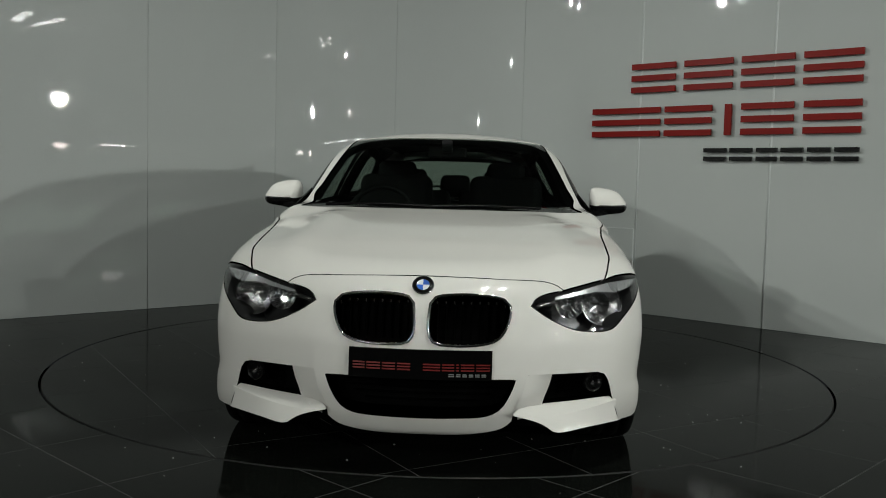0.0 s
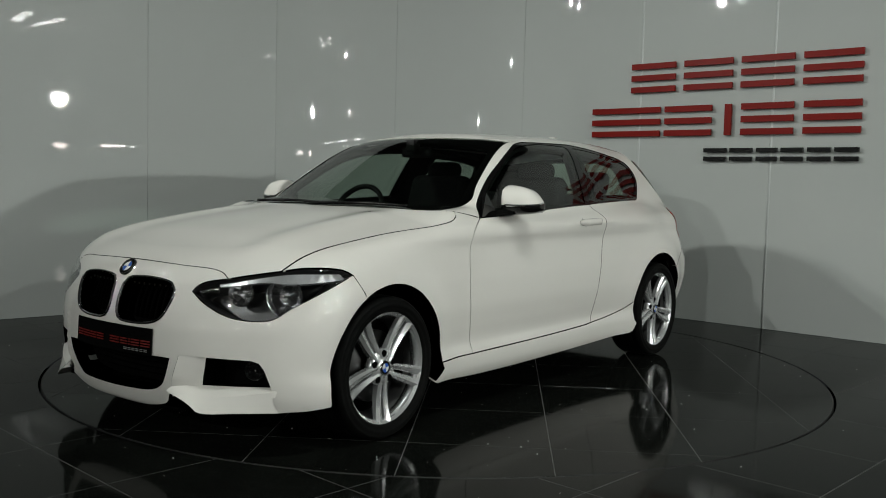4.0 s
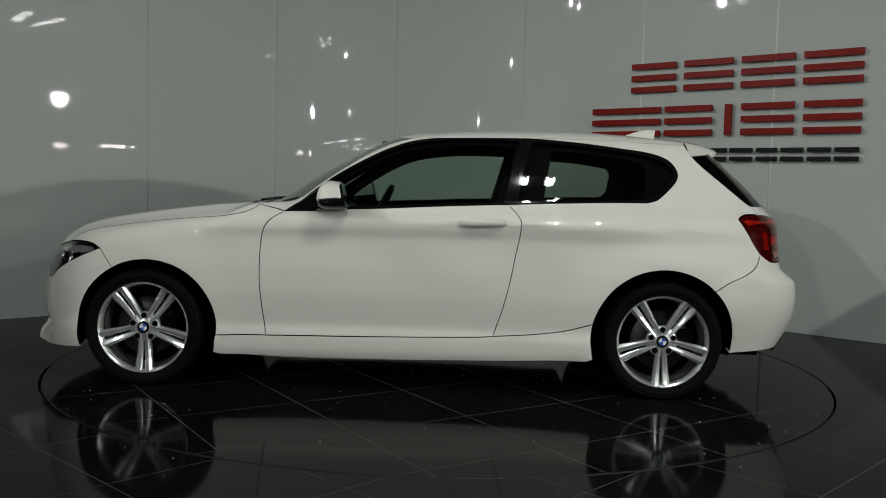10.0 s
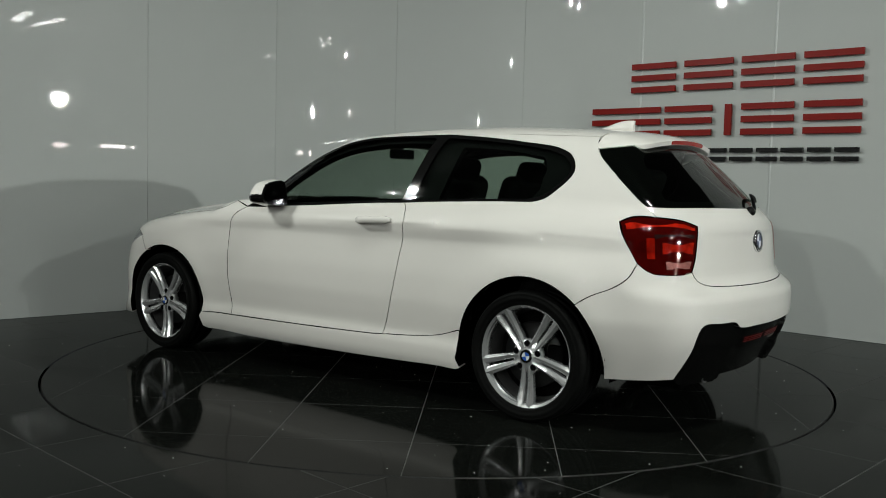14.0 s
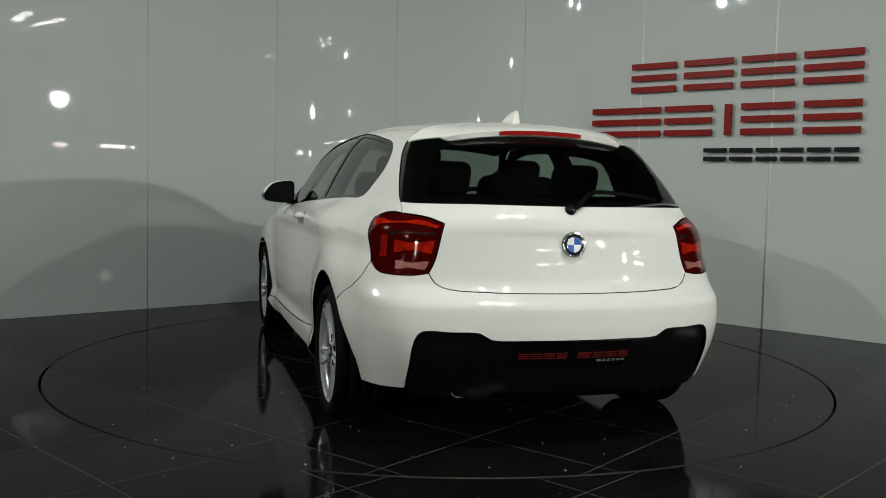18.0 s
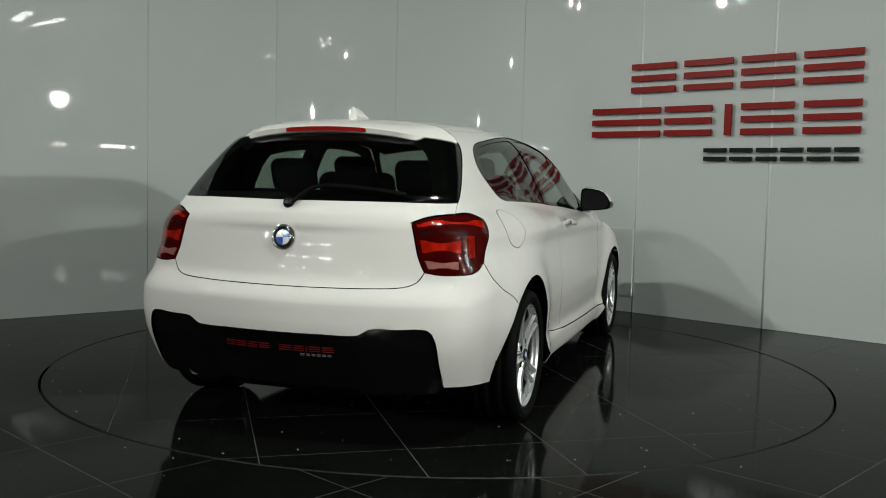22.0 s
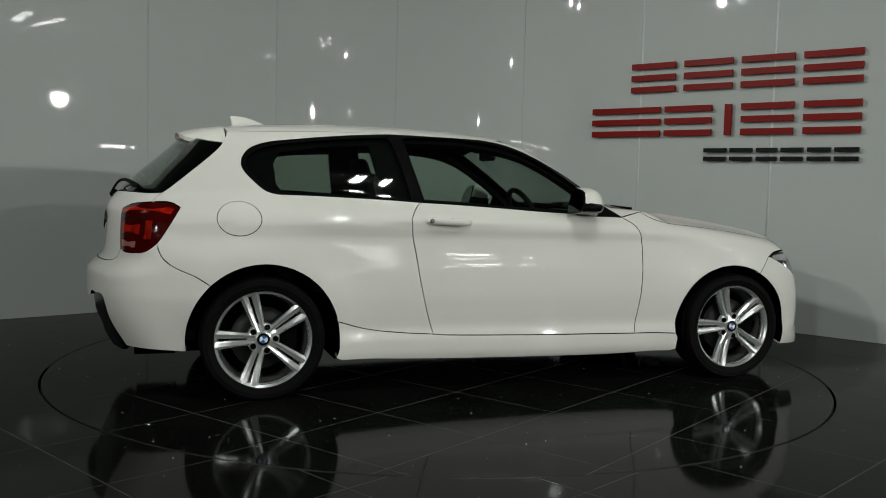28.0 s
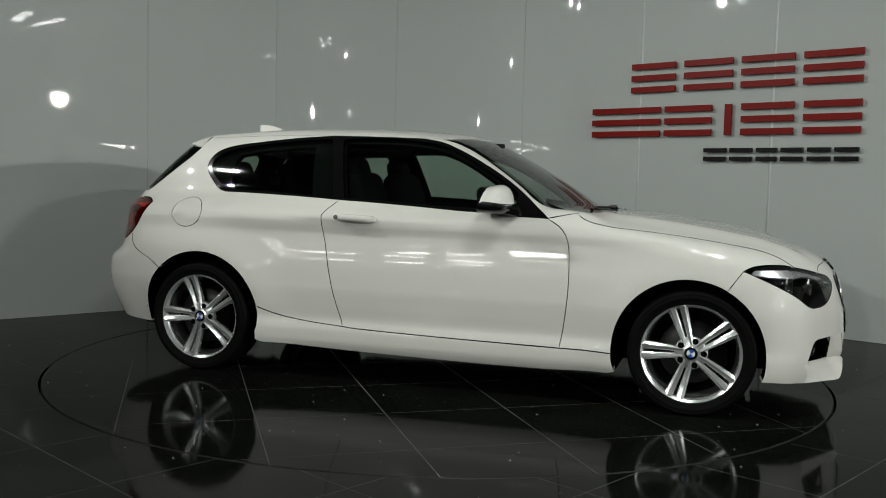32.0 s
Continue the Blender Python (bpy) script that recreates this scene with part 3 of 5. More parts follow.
def panel(name, kind, rings, material, parent, label="", grid=.03, gap=.0017, off=0.0, depth=.018, sides=(1,), sink=None):
    """A panel of the skin inside the first ring and outside the others, with turned-in edges; one object a side."""
    flat, rays, far = kind
    flats = [drawn_in(flat(np.asarray(r)), gap if k == 0 else -gap) for k, r in enumerate(rings)]
    lo, hi = flats[0].min(0), flats[0].max(0)
    nx, ny = int((hi[0] - lo[0]) / grid) + 2, int((hi[1] - lo[1]) / (grid * .87)) + 2
    gx, gy = np.meshgrid(np.arange(nx), np.arange(ny))
    pts = np.stack([lo[0] + (gx + .5 * (gy % 2)) * grid, lo[1] + gy * grid * .87], -1).reshape(-1, 2)
    ok = within(pts, flats[0])
    for r in flats[1:]:
        ok &= ~within(pts, r)
    edge = np.vstack(flats)
    pts = pts[ok]
    if len(pts):
        near = np.array([np.min(np.sum((edge - p) ** 2, 1)) for p in pts])
        pts = pts[near > (grid * .45) ** 2]
    allp = np.vstack([edge, pts])
    links, base = [], 0
    for r in flats:
        links += [(base + i, base + (i + 1) % len(r)) for i in range(len(r))]
        base += len(r)
    v2, _, tri, _, _, _ = geometry.delaunay_2d_cdt([Vector(p) for p in allp.tolist()], links, [], 0, 1e-6)
    v2 = np.array([tuple(v) for v in v2])
    tri = np.array([t for t in tri if len(t) == 3])
    mid = v2[tri].mean(1)
    ok = within(mid, flats[0])
    for r in flats[1:]:
        ok &= ~within(mid, r)
    tri = tri[ok]
    top = march(*rays(v2), far)
    nor = facing(top)
    top = top + nor * off
    if sink is not None:
        top = sink(top, nor)
    verts, normals, faces = [top], [nor], [tri]
    # outward winding
    a, b, c = top[tri[:, 0]], top[tri[:, 1]], top[tri[:, 2]]
    if np.sum(np.einsum("ij,ij->i", np.cross(b - a, c - a), nor[tri[:, 0]])) < 0:
        faces[0] = tri[:, ::-1]
    quads, count = [], len(top)
    for k, r in enumerate(flats):
        e = march(*rays(r), far)
        n = facing(e)
        e = e + n * off
        if sink is not None:
            e = sink(e, n)
        t = np.roll(e, -1, 0) - np.roll(e, 1, 0)
        out = np.cross(t, n)
        out /= np.maximum(np.linalg.norm(out, axis=1, keepdims=True), 1e-9)
        area = np.sum(r[:, 0] * np.roll(r[:, 1], -1) - np.roll(r[:, 0], -1) * r[:, 1])
        m = len(r)
        verts += [e, e - n * depth]
        mix = out * np.sign(area) * (1 if k == 0 else -1)
        normals += [mix, mix]
        quads += [(count + i, count + (i + 1) % m, count + m + (i + 1) % m, count + m + i) for i in range(m)]
        count += 2 * m
    verts, normals = np.vstack(verts), np.vstack(normals)
    tris = [tuple(int(i) for i in f) for f in faces[0]]
    made = []
    for s in sides:
        v, n = verts * [1, s, 1], normals * [1, s, 1]
        fs = tris + quads
        if s < 0:
            fs = [f[::-1] for f in fs]
        me = mesh_of(name, v.tolist(), fs, material, n.tolist(), True)
        made.append(part(name, me, material, parent, label))
    return made


car = thing("car", "white three-door hatchback with alloy wheels on the turntable", "car")

S = lambda *q: np.array([side_at(x, z) for x, z in q])
N = lambda *q: np.array([nose_at(y, z) for y, z in q])
T = lambda *q: np.array([tail_at(y, z) for y, z in q])
D = lambda *q: np.array([top_at(x, y) for x, y in q])
W = lambda *q: np.array([screen_at(y, z) for y, z in q])


def arc_at(cx, cz, r, a0, a1, n=24):
    """Places on the flank along a wheel arch, degrees from straight ahead."""
    return np.array([side_at(cx + r * math.cos(radians(a)), cz + r * math.sin(radians(a))) for a in np.linspace(a0, a1, n)])


# seams of the left flank
DOOR_FRONT = line(S((.622, .926), (.70, .876), (.733, .81), (.743, .70), (.742, .556), (.727, .41), (.707, .281)))
DOOR_REAR = line(S((-.472, .306), (-.515, .442), (-.551, .59), (-.578, .737), (-.596, .824), (-.603, .900)))
DOOR_REAR = np.vstack([DOOR_REAR, line(S((-.603, .905), (-.572, .95), (-.537, .987)))])
SILL = line(S((.960, .277), (.707, .281), (.045, .290), (-.393, .300), (-.472, .306), (-.685, .322), (-.83, .343), (-.972, .385)))
SILL_FRONT = line(S((.960, .277), (.707, .281)))
SILL_MID = line(S((.707, .281), (.045, .290), (-.393, .300), (-.472, .306)))
SILL_REAR = line(S((-.472, .306), (-.685, .322), (-.83, .343), (-.972, .385)))
BELT_DOOR = line(S((.622, .926), (.474, .930), (.357, .940), (.122, .952), (-.113, .967), (-.377, .981), (-.537, .987)))
BELT_REAR = line(S((-.537, .987), (-.673, .995), (-.971, 1.007), (-1.25, 1.013)))
DAYLIGHT = line(S((-1.27, 1.014), (-1.32, 1.028), (-1.37, 1.068), (-1.421, 1.12), (-1.44, 1.16), (-1.428, 1.206), (-1.386, 1.248), (-1.296, 1.279), (-1.143, 1.300),
                  (-.99, 1.318), (-.837, 1.332), (-.684, 1.342), (-.531, 1.348), (-.377, 1.349), (-.223, 1.342), (-.04, 1.318), (.08, 1.279), (.227, 1.208), (.375, 1.120), (.516, 1.012), (.622, .928)))
FRONT_ARCH, REAR_ARCH = (1.325, .300, .360), (-1.342, .305, .370)
BONNET_SEAM = line(D((.764, .755), (.785, .783), (.83, .800), (.89, .797), (1.0, .776), (1.15, .758), (1.28, .747), (1.45, .740), (1.60, .733), (1.70, .722), (1.76, .709)).tolist() + N((.697, .7305)).tolist())
SCREEN_EDGE = line(W((.700, .955), (.685, 1.0), (.655, 1.08), (.622, 1.16), (.588, 1.24), (.562, 1.295), (.535, 1.332)))
ROOF_SEAM = line([SCREEN_EDGE[-1]] + D((-.05, .540), (-.5, .548), (-1.0, .528), (-1.35, .502), (-1.50, .486)).tolist())
HATCH_SEAM = line([ROOF_SEAM[-1]] + S((-1.515, 1.29), (-1.548, 1.24), (-1.648, 1.15), (-1.785, 1.035), (-1.84, .995)).tolist() + T((.665, .965)).tolist())
LAMP_TIP = S((-1.735, .942))[0]
LAMP_TOP_OUT = line(np.vstack([T((.665, .965)), S((-1.78, .965)), [LAMP_TIP]]))
LAMP_FRONT = line(np.vstack([[LAMP_TIP], S((-1.775, .875), (-1.845, .765))]))
LAMP_LOW = line(np.vstack([S((-1.845, .765), (-1.885, .735)), T((.755, .722), (.65, .718), (.585, .728))]))
LAMP_IN = line(T((.585, .728), (.560, .78), (.530, .90), (.520, .928)))
LAMP_TOP_IN = line(T((.520, .928), (.581, .952), (.665, .965)))
TAIL_SEAM = line(np.vstack([S((-1.845, .765), (-1.82, .703), (-1.756, .654), (-1.67, .616), (-1.600, .572))]))
HATCH_LOW = line(T((.585, .728), (.562, .69), (.51, .668), (.38, .660), (.2, .657), (0, .656)))
HEAD_TIP = S((1.567, .712))[0]
HEAD_TOP_OUT = line(np.vstack([[HEAD_TIP], S((1.61, .735)), N((.760, .743), (.697, .7305))]))
HEAD_TOP_IN = line(N((.697, .7305), (.61, .7135), (.525, .695)))
HEAD_TOP_NOSE = line(N((.525, .695), (.45, .681), (.415, .662), (.402, .640)))
HEAD_LOW = line(np.vstack([N((.402, .640), (.468, .596), (.560, .554), (.64, .540), (.72, .545), (.775, .59)), [HEAD_TIP]]))
NOSE_SEAM = line(S((1.567, .712), (1.53, .66), (1.499, .615)))
BONNET_LIP = line(N((.525, .695), (.50, .712), (.45, .726), (.3, .733), (.15, .738), (0, .740)))
COWL = line(D((.764, .755), (.795, .72), (.848, .55), (.886, .34), (.904, .12), (.906, 0)))

panel("front_wing", FLANK, [loop(NOSE_SEAM[::-1], HEAD_TOP_OUT, BONNET_SEAM[::-1], line([BONNET_SEAM[0], DOOR_FRONT[0]]), DOOR_FRONT, SILL_FRONT[::-1], arc_at(*FRONT_ARCH, 184, 61, 40))], PAINT, car, sides=(1, -1), depth=.03, grid=.018, gap=.0022)
panel("door", FLANK, [loop(DOOR_FRONT, SILL_MID, DOOR_REAR, BELT_DOOR[::-1])], PAINT, car, "white door with a body-coloured pull handle", sides=(1, -1), grid=.018, gap=.0024)
quarter = loop(DOOR_REAR, BELT_REAR, DAYLIGHT, line([DAYLIGHT[-1], BONNET_SEAM[0], SCREEN_EDGE[0]]), SCREEN_EDGE, ROOF_SEAM, HATCH_SEAM, LAMP_TOP_OUT, LAMP_FRONT, TAIL_SEAM, arc_at(*REAR_ARCH, 134, 12.5, 46), SILL_REAR[::-1])
FLAP = np.array([side_at(-1.462 + .105 * math.cos(a), .893 + .083 * math.sin(a)) for a in np.linspace(0, 2 * math.pi, 40)[:-1]])
panel("quarter_panel", FLANK, [quarter], PAINT, car, "white rear quarter with roof pillar", depth=.03, grid=.018, gap=.002)
panel("quarter_panel", FLANK, [quarter, FLAP], PAINT, car, "white rear quarter with a round fuel flap", depth=.03, sides=(-1,), grid=.018, gap=.002)
panel("fuel_flap", FLANK, [FLAP], PAINT, car, "round white fuel flap", sides=(-1,))
def skirt_form(q, n):
    """The sill's outward fold."""
    z = q[:, 2]
    return q + n * (.015 * ramp((.272 - z) / .018) - .042 * np.clip((.252 - z) / .085, 0, 1))[:, None] * [0, 1, 0]


skirt_low = line(S((-.955, .190), (-.6, .178), (0, .166), (.6, .163), (.948, .172)))
panel("side_skirt", FLANK, [loop(SILL, arc_at(*REAR_ARCH, 12.5, -16, 8), skirt_low, arc_at(*FRONT_ARCH, 199, 184, 5))], PAINT, car, "white sill skirt", sides=(1, -1), off=.003, depth=.05, grid=.018, sink=skirt_form)
panel("bonnet", FLANK, [loop(COWL[::-1], BONNET_SEAM, HEAD_TOP_IN, BONNET_LIP, other(BONNET_LIP), other(HEAD_TOP_IN), other(BONNET_SEAM), other(COWL[::-1]))], PAINT, car, "white ridged bonnet", depth=.03, grid=.02, gap=.0022)
cowl_back = line(D((.745, .72), (.765, .4), (.772, .1), (.772, -.1), (.765, -.4), (.745, -.72)))
panel("cowl_panel", FLANK, [loop(COWL, other(COWL), cowl_back[::-1])], SATIN_BLACK, car, "black scuttle panel under the wipers", off=-.02, depth=.01, gap=-.002)
SCREEN_TOP = line(W((.535, 1.332), (.40, 1.346), (.2, 1.352), (0, 1.353)))
ROOF_END = line([ROOF_SEAM[-1]] + D((-1.53, .3), (-1.545, 0)).tolist())
panel("roof", FLANK, [loop(SCREEN_TOP[::-1], ROOF_SEAM, ROOF_END, other(ROOF_END), other(ROOF_SEAM), other(SCREEN_TOP[::-1]))], PAINT, car, "white roof", depth=.03)

# nose
def bumper_form(q, n):
    """The ridges beside the mouth, the lip under it and the upright corners."""
    a, z, x = np.abs(q[:, 1]), q[:, 2], q[:, 0]
    ridge = .019 * np.exp(-np.abs(a - .375 - .10 * (z - .39)) / .027) * ramp((.60 - z) / .12) * ramp((z - .17) / .06)
    lip = .016 * (1 - ramp((a - .33) / .04)) * ramp((.250 - z) / .025)
    corner = ramp((a - .60) / .10) * ramp((.30 - z) / .12) * ramp((x - 1.66) / .10)
    return q + n * (ridge + lip)[:, None] * [1, 1, .2] + corner[:, None] * np.stack([0 * a + .042, .006 * np.sign(q[:, 1]), 0 * a], -1)


def formed(q, sunk=0.0):
    n = facing(q)
    return bumper_form(q, n) - n * sunk


KIDNEY = line(N((.030, .645), (.05, .668), (.12, .678), (.22, .677), (.30, .664), (.325, .64), (.318, .58), (.285, .525), (.22, .503), (.10, .499), (.045, .510), (.026, .55), (.026, .60), (.030, .645)))[:-1]
MOUTH = line(N((.350, .376), (.342, .350), (.322, .302), (.292, .258), (.245, .238), (.12, .231), (0, .229)))
MOUTH = loop(MOUTH, other(MOUTH), line(np.vstack([other(MOUTH)[-1:], N((-.1, .377), (0, .377), (.1, .377)), MOUTH[:1]])))
# the outer intakes: an open notch from the sharp brow down to the lower edge
NOTCH_IN = line(N((.393, .391), (.385, .36), (.365, .30), (.345, .249)))
NOTCH_TOP = line(N((.393, .391), (.55, .390), (.665, .388)), .02)
NOTCH_OUT = line(N((.665, .388), (.692, .380), (.709, .355), (.722, .31), (.738, .25), (.752, .192)))
NOSE_LOW = line(np.vstack([NOTCH_IN[-1:], N((.335, .222), (.30, .188), (.2, .165), (.1, .158), (0, .157))]))
LOW_OUT = line(np.vstack([NOTCH_OUT[-1:], S((1.72, .194), (1.672, .196))]))
left = [LOW_OUT[::-1], NOTCH_OUT[::-1], NOTCH_TOP[::-1], NOTCH_IN, NOSE_LOW]
up = [arc_at(*FRONT_ARCH, -17, 61, 30), NOSE_SEAM[::-1], HEAD_LOW[::-1], HEAD_TOP_NOSE[::-1], BONNET_LIP]
bumper = panel("front_bumper", NOSE_ON, [loop(*up, *[other(q) for q in up[::-1]], *[q * [1, -1, 1] for q in left], *[q[::-1] for q in left[::-1]]), KIDNEY, other(KIDNEY), MOUTH], PAINT, car, "white sport bumper with open lower intakes", depth=.05, grid=.016, gap=.0009, sink=bumper_form)[0]


def sheet(rows, smooth=True, folds=()):
    """A sheet over rows of places, with sharp folds along some columns."""
    bm = bmesh.new()
    grid = [[bm.verts.new(tuple(p)) for p in row] for row in rows]
    for a, b in zip(grid, grid[1:]):
        for i in range(len(a) - 1):
            bm.faces.new((a[i], a[i + 1], b[i + 1], b[i])).smooth = smooth
    for a, b in zip(grid, grid[1:]):
        for i in folds:
            bm.edges.get((a[i], b[i])).smooth = False
    return bm


def along(points, count):
    q = line(points, .01)
    d = np.concatenate([[0], np.cumsum(np.linalg.norm(np.diff(q, axis=0), axis=1))])
    return np.stack([np.interp(np.linspace(0, d[-1], count), d, q[:, k]) for k in range(3)], -1)


def flipped(bm, s):
    if s < 0:
        bmesh.ops.scale(bm, vec=(1, -1, 1), verts=bm.verts)
        bmesh.ops.reverse_faces(bm, faces=bm.faces)
    return bm


POCKET_IN = [(1.996, .491, .400), (1.994, .480, .35), (1.990, .466, .31), (1.984, .452, .262)]
for s in (1, -1):
    # the channel that leads air from beside the mouth into the intake
    a, c = along(formed(NOTCH_IN), 14), along(POCKET_IN, 14)
    a = a + [.0016, -.007, 0]
    rows = []
    for k in range(14):
        pull = np.array([-.012, .03, 0])
        rows.append([a[k] * (1 - u) ** 2 + (a[k] + pull) * 2 * u * (1 - u) + c[k] * u * u if u < 1 else c[k] for u in np.linspace(0, 1, 8)])
    part("air_channel", flipped(sheet(rows), s), PAINT, bumper)
    # the blade below the intake: shelf, crease and front face
    back = along([(2.062, .362, .266), (2.025, .405, .271), (1.984, .452, .272), (1.93, .58, .277), (1.857, .735, .285)], 22)
    crest = along([(2.074, .345, .249), (2.052, .41, .241), (2.018, .478, .234), (1.962, .60, .246), (1.874, .744, .272)], 22)
    foot = along([(2.072, .348, .243), (2.066, .42, .226), (2.058, .465, .207), (2.044, .505, .180), (1.965, .625, .184), (1.868, .757, .190)], 22)
    blade = bmesh.new()
    rings = []
    for k in range(22):
        b, c, f = back[k], crest[k], foot[k]
        rings.append([b + [-.006, 0, -.04], b, b * .5 + c * .5 + [0, 0, .001], c, c * .5 + f * .5, f, f + [-.10, -.01, .008]])
    rings.append([p + [-.035, .02, 0] for p in rings[-1]])
    part("splitter_blade", flipped(sheet(rings, folds=(1, 3, 5)), s), PAINT, bumper, "white sharp-edged blade under the intake")
bm = sheet([[formed(N((y, .168)))[0] + [-.012, 0, 0], formed(N((y, .168)))[0] + [-.05, 0, -.028], formed(N((y, .168)))[0] + [-.22, 0, -.02]] for y in np.linspace(-.34, .34, 20)])
part("chin_tray", bm, SATIN_BLACK, bumper, "black tray under the lip")

# tail
tail_low = line(np.vstack([S((-1.708, .243), (-1.80, .25)), T((.668, .262))]))
DIFF = line(T((.668, .262), (.666, .37), (.656, .475), (.63, .508), (.52, .507), (.41, .504), (.365, .478), (.2, .475), (0, .474)))
left = [tail_low[::-1], arc_at(*REAR_ARCH, 189.5, 134, 20), TAIL_SEAM[::-1], LAMP_LOW, HATCH_LOW]
panel("rear_bumper", TAIL_ON, [loop(DIFF[::-1], *left, *[other(q) for q in left[::-1]], other(DIFF[::-1]))], PAINT, car, "white rear bumper", depth=.05, grid=.025)
def diffuser_form(q, n):
    """The sunken middle that carries the plate, and the two folds beside it."""
    a, z = np.abs(q[:, 1]), q[:, 2]
    middle = .026 * (1 - ramp((a - .355 - .25 * (z - .40)) / .018))
    fold = .010 * ramp((.33 - z) / .02) * ramp((a - .36) / .02)
    return q - n * (middle - fold)[:, None]


diff_low = line(T((.668, .262), (.64, .235), (.5, .225), (.3, .215), (0, .212)))
panel("rear_diffuser", TAIL_ON, [loop(DIFF[::-1], diff_low, other(diff_low), other(DIFF[::-1]))], DIFF_BLACK, car, "glossy black diffuser insert", off=-.012, depth=.05, grid=.02, sink=diffuser_form)
GLASS_LOW = line(np.vstack([HATCH_SEAM[HATCH_SEAM[:, 2] > 1.006][-1:], T((.60, 1.006), (.37, 1.008), (0, 1.006))]))
hatch = [HATCH_LOW[::-1], LAMP_IN, LAMP_TOP_IN, line([HATCH_SEAM[-1], GLASS_LOW[0]]), GLASS_LOW]
panel("tailgate", TAIL_ON, [loop(*hatch, *[other(q) for q in hatch[::-1]])], PAINT, car, "white tailgate", depth=.03)
R = lambda *q: np.array([march([[-.9, y, z]], [[-1, 0, 0]], 1.6)[0] for y, z in q])
GLASS_SIDE = HATCH_SEAM[(HATCH_SEAM[:, 2] > 1.008) & (HATCH_SEAM[:, 2] < 1.288)][::-1]
GLASS_TOP = line(np.vstack([GLASS_SIDE[-1:], R((.45, 1.293), (.3, 1.300), (0, 1.305))]))
panel("rear_window", REAR_ON, [loop(GLASS_SIDE, GLASS_TOP, other(GLASS_TOP), other(GLASS_SIDE), other(GLASS_LOW), GLASS_LOW[::-1])], DARK_GLASS, car, "dark tinted rear window", gap=.001, off=-.003, depth=.002)
glass_ring = loop(GLASS_SIDE, GLASS_TOP, other(GLASS_TOP), other(GLASS_SIDE), other(GLASS_LOW), GLASS_LOW[::-1])
clear_side = line(R((.56, 1.045), (.545, 1.09), (.50, 1.18), (.455, 1.235), (.40, 1.258)))
clear_top = line(R((.40, 1.258), (.2, 1.268), (0, 1.270)))
clear_low = line(R((0, 1.040), (.3, 1.040), (.52, 1.038), (.56, 1.045)))
panel("glass_border", REAR_ON, [glass_ring, loop(clear_side, clear_top, other(clear_top), other(clear_side), other(clear_low), clear_low)], BORDER, car, "black printed border of the rear window", gap=.001, off=-.008, depth=.002)
panel("windscreen", SCREEN_ON, [loop(SCREEN_EDGE, SCREEN_TOP, other(SCREEN_TOP), other(SCREEN_EDGE), line(W((-.700, .950), (-.5, .952), (0, .952), (.5, .952), (.700, .950))))], SCREEN_GLASS, car, "tinted windscreen", gap=.003, off=-.003, depth=.002)
pane_ring = loop(SCREEN_EDGE, SCREEN_TOP, other(SCREEN_TOP), other(SCREEN_EDGE), line(W((-.700, .950), (-.5, .952), (0, .952), (.5, .952), (.700, .950))))
view_side = line(W((.655, .985), (.615, 1.08), (.572, 1.18), (.535, 1.26), (.505, 1.298)))
view_top = line(W((.505, 1.298), (.35, 1.312), (0, 1.318)))
view_low = line(W((0, .984), (.35, .984), (.655, .985)))
panel("glass_border", SCREEN_ON, [pane_ring, loop(view_side, view_top, other(view_top), other(view_side), other(view_low), view_low)], BORDER, car, "black printed border of the windscreen", gap=.003, off=-.008, depth=.002)

# side windows: glossy black surround, two panes
side_ring = loop(DAYLIGHT, BELT_DOOR, BELT_REAR)
DOOR_PANE = loop(line(S((.47, .945), (.30, .958), (0, .972), (-.3, .988), (-.50, .996))), line(S((-.512, 1.0), (-.550, 1.15), (-.594, 1.318))),
                 line(S((-.570, 1.330), (-.377, 1.333), (-.223, 1.327), (-.04, 1.303), (.08, 1.264), (.227, 1.192), (.375, 1.103), (.47, 1.03), (.50, .99))))
REAR_PANE = loop(line(S((-.585, 1.001), (-.971, 1.020), (-1.23, 1.027))), line(S((-1.25, 1.03), (-1.31, 1.05), (-1.36, 1.09), (-1.40, 1.13), (-1.418, 1.165), (-1.405, 1.200), (-1.36, 1.235), (-1.28, 1.262))),
                 line(S((-1.27, 1.264), (-1.143, 1.284), (-.99, 1.302), (-.837, 1.316), (-.72, 1.324), (-.675, 1.326))), line(S((-.668, 1.322), (-.625, 1.19), (-.585, 1.02))))
panel("window_surround", FLANK, [side_ring, DOOR_PANE, REAR_PANE], GLOSS_BLACK, car, "gloss black window surround", sides=(1, -1), off=-.003, gap=.0012, depth=.012)
panel("door_window", FLANK, [DOOR_PANE], GLASS, car, "tinted door window", sides=(1, -1), off=-.006, depth=.001, gap=.0)
panel("quarter_window", FLANK, [REAR_PANE], DARK_GLASS, car, "dark tinted quarter window", sides=(1, -1), off=-.006, depth=.001, gap=.0)


# ---- wheels ----
def bar_loft(sections, closed_ends=True):
    """A smooth bar through rings of places, all of one length."""
    bm = bmesh.new()
    rings = [[bm.verts.new(p) for p in sec] for sec in sections]
    n = len(rings[0])
    for a, b in zip(rings, rings[1:]):
        for i in range(n):
            bm.faces.new((a[i], a[(i + 1) % n], b[(i + 1) % n], b[i]))
    if closed_ends:
        bm.faces.new(rings[0][::-1]), bm.faces.new(rings[-1])
    bmesh.ops.recalc_face_normals(bm, faces=bm.faces)
    return bm


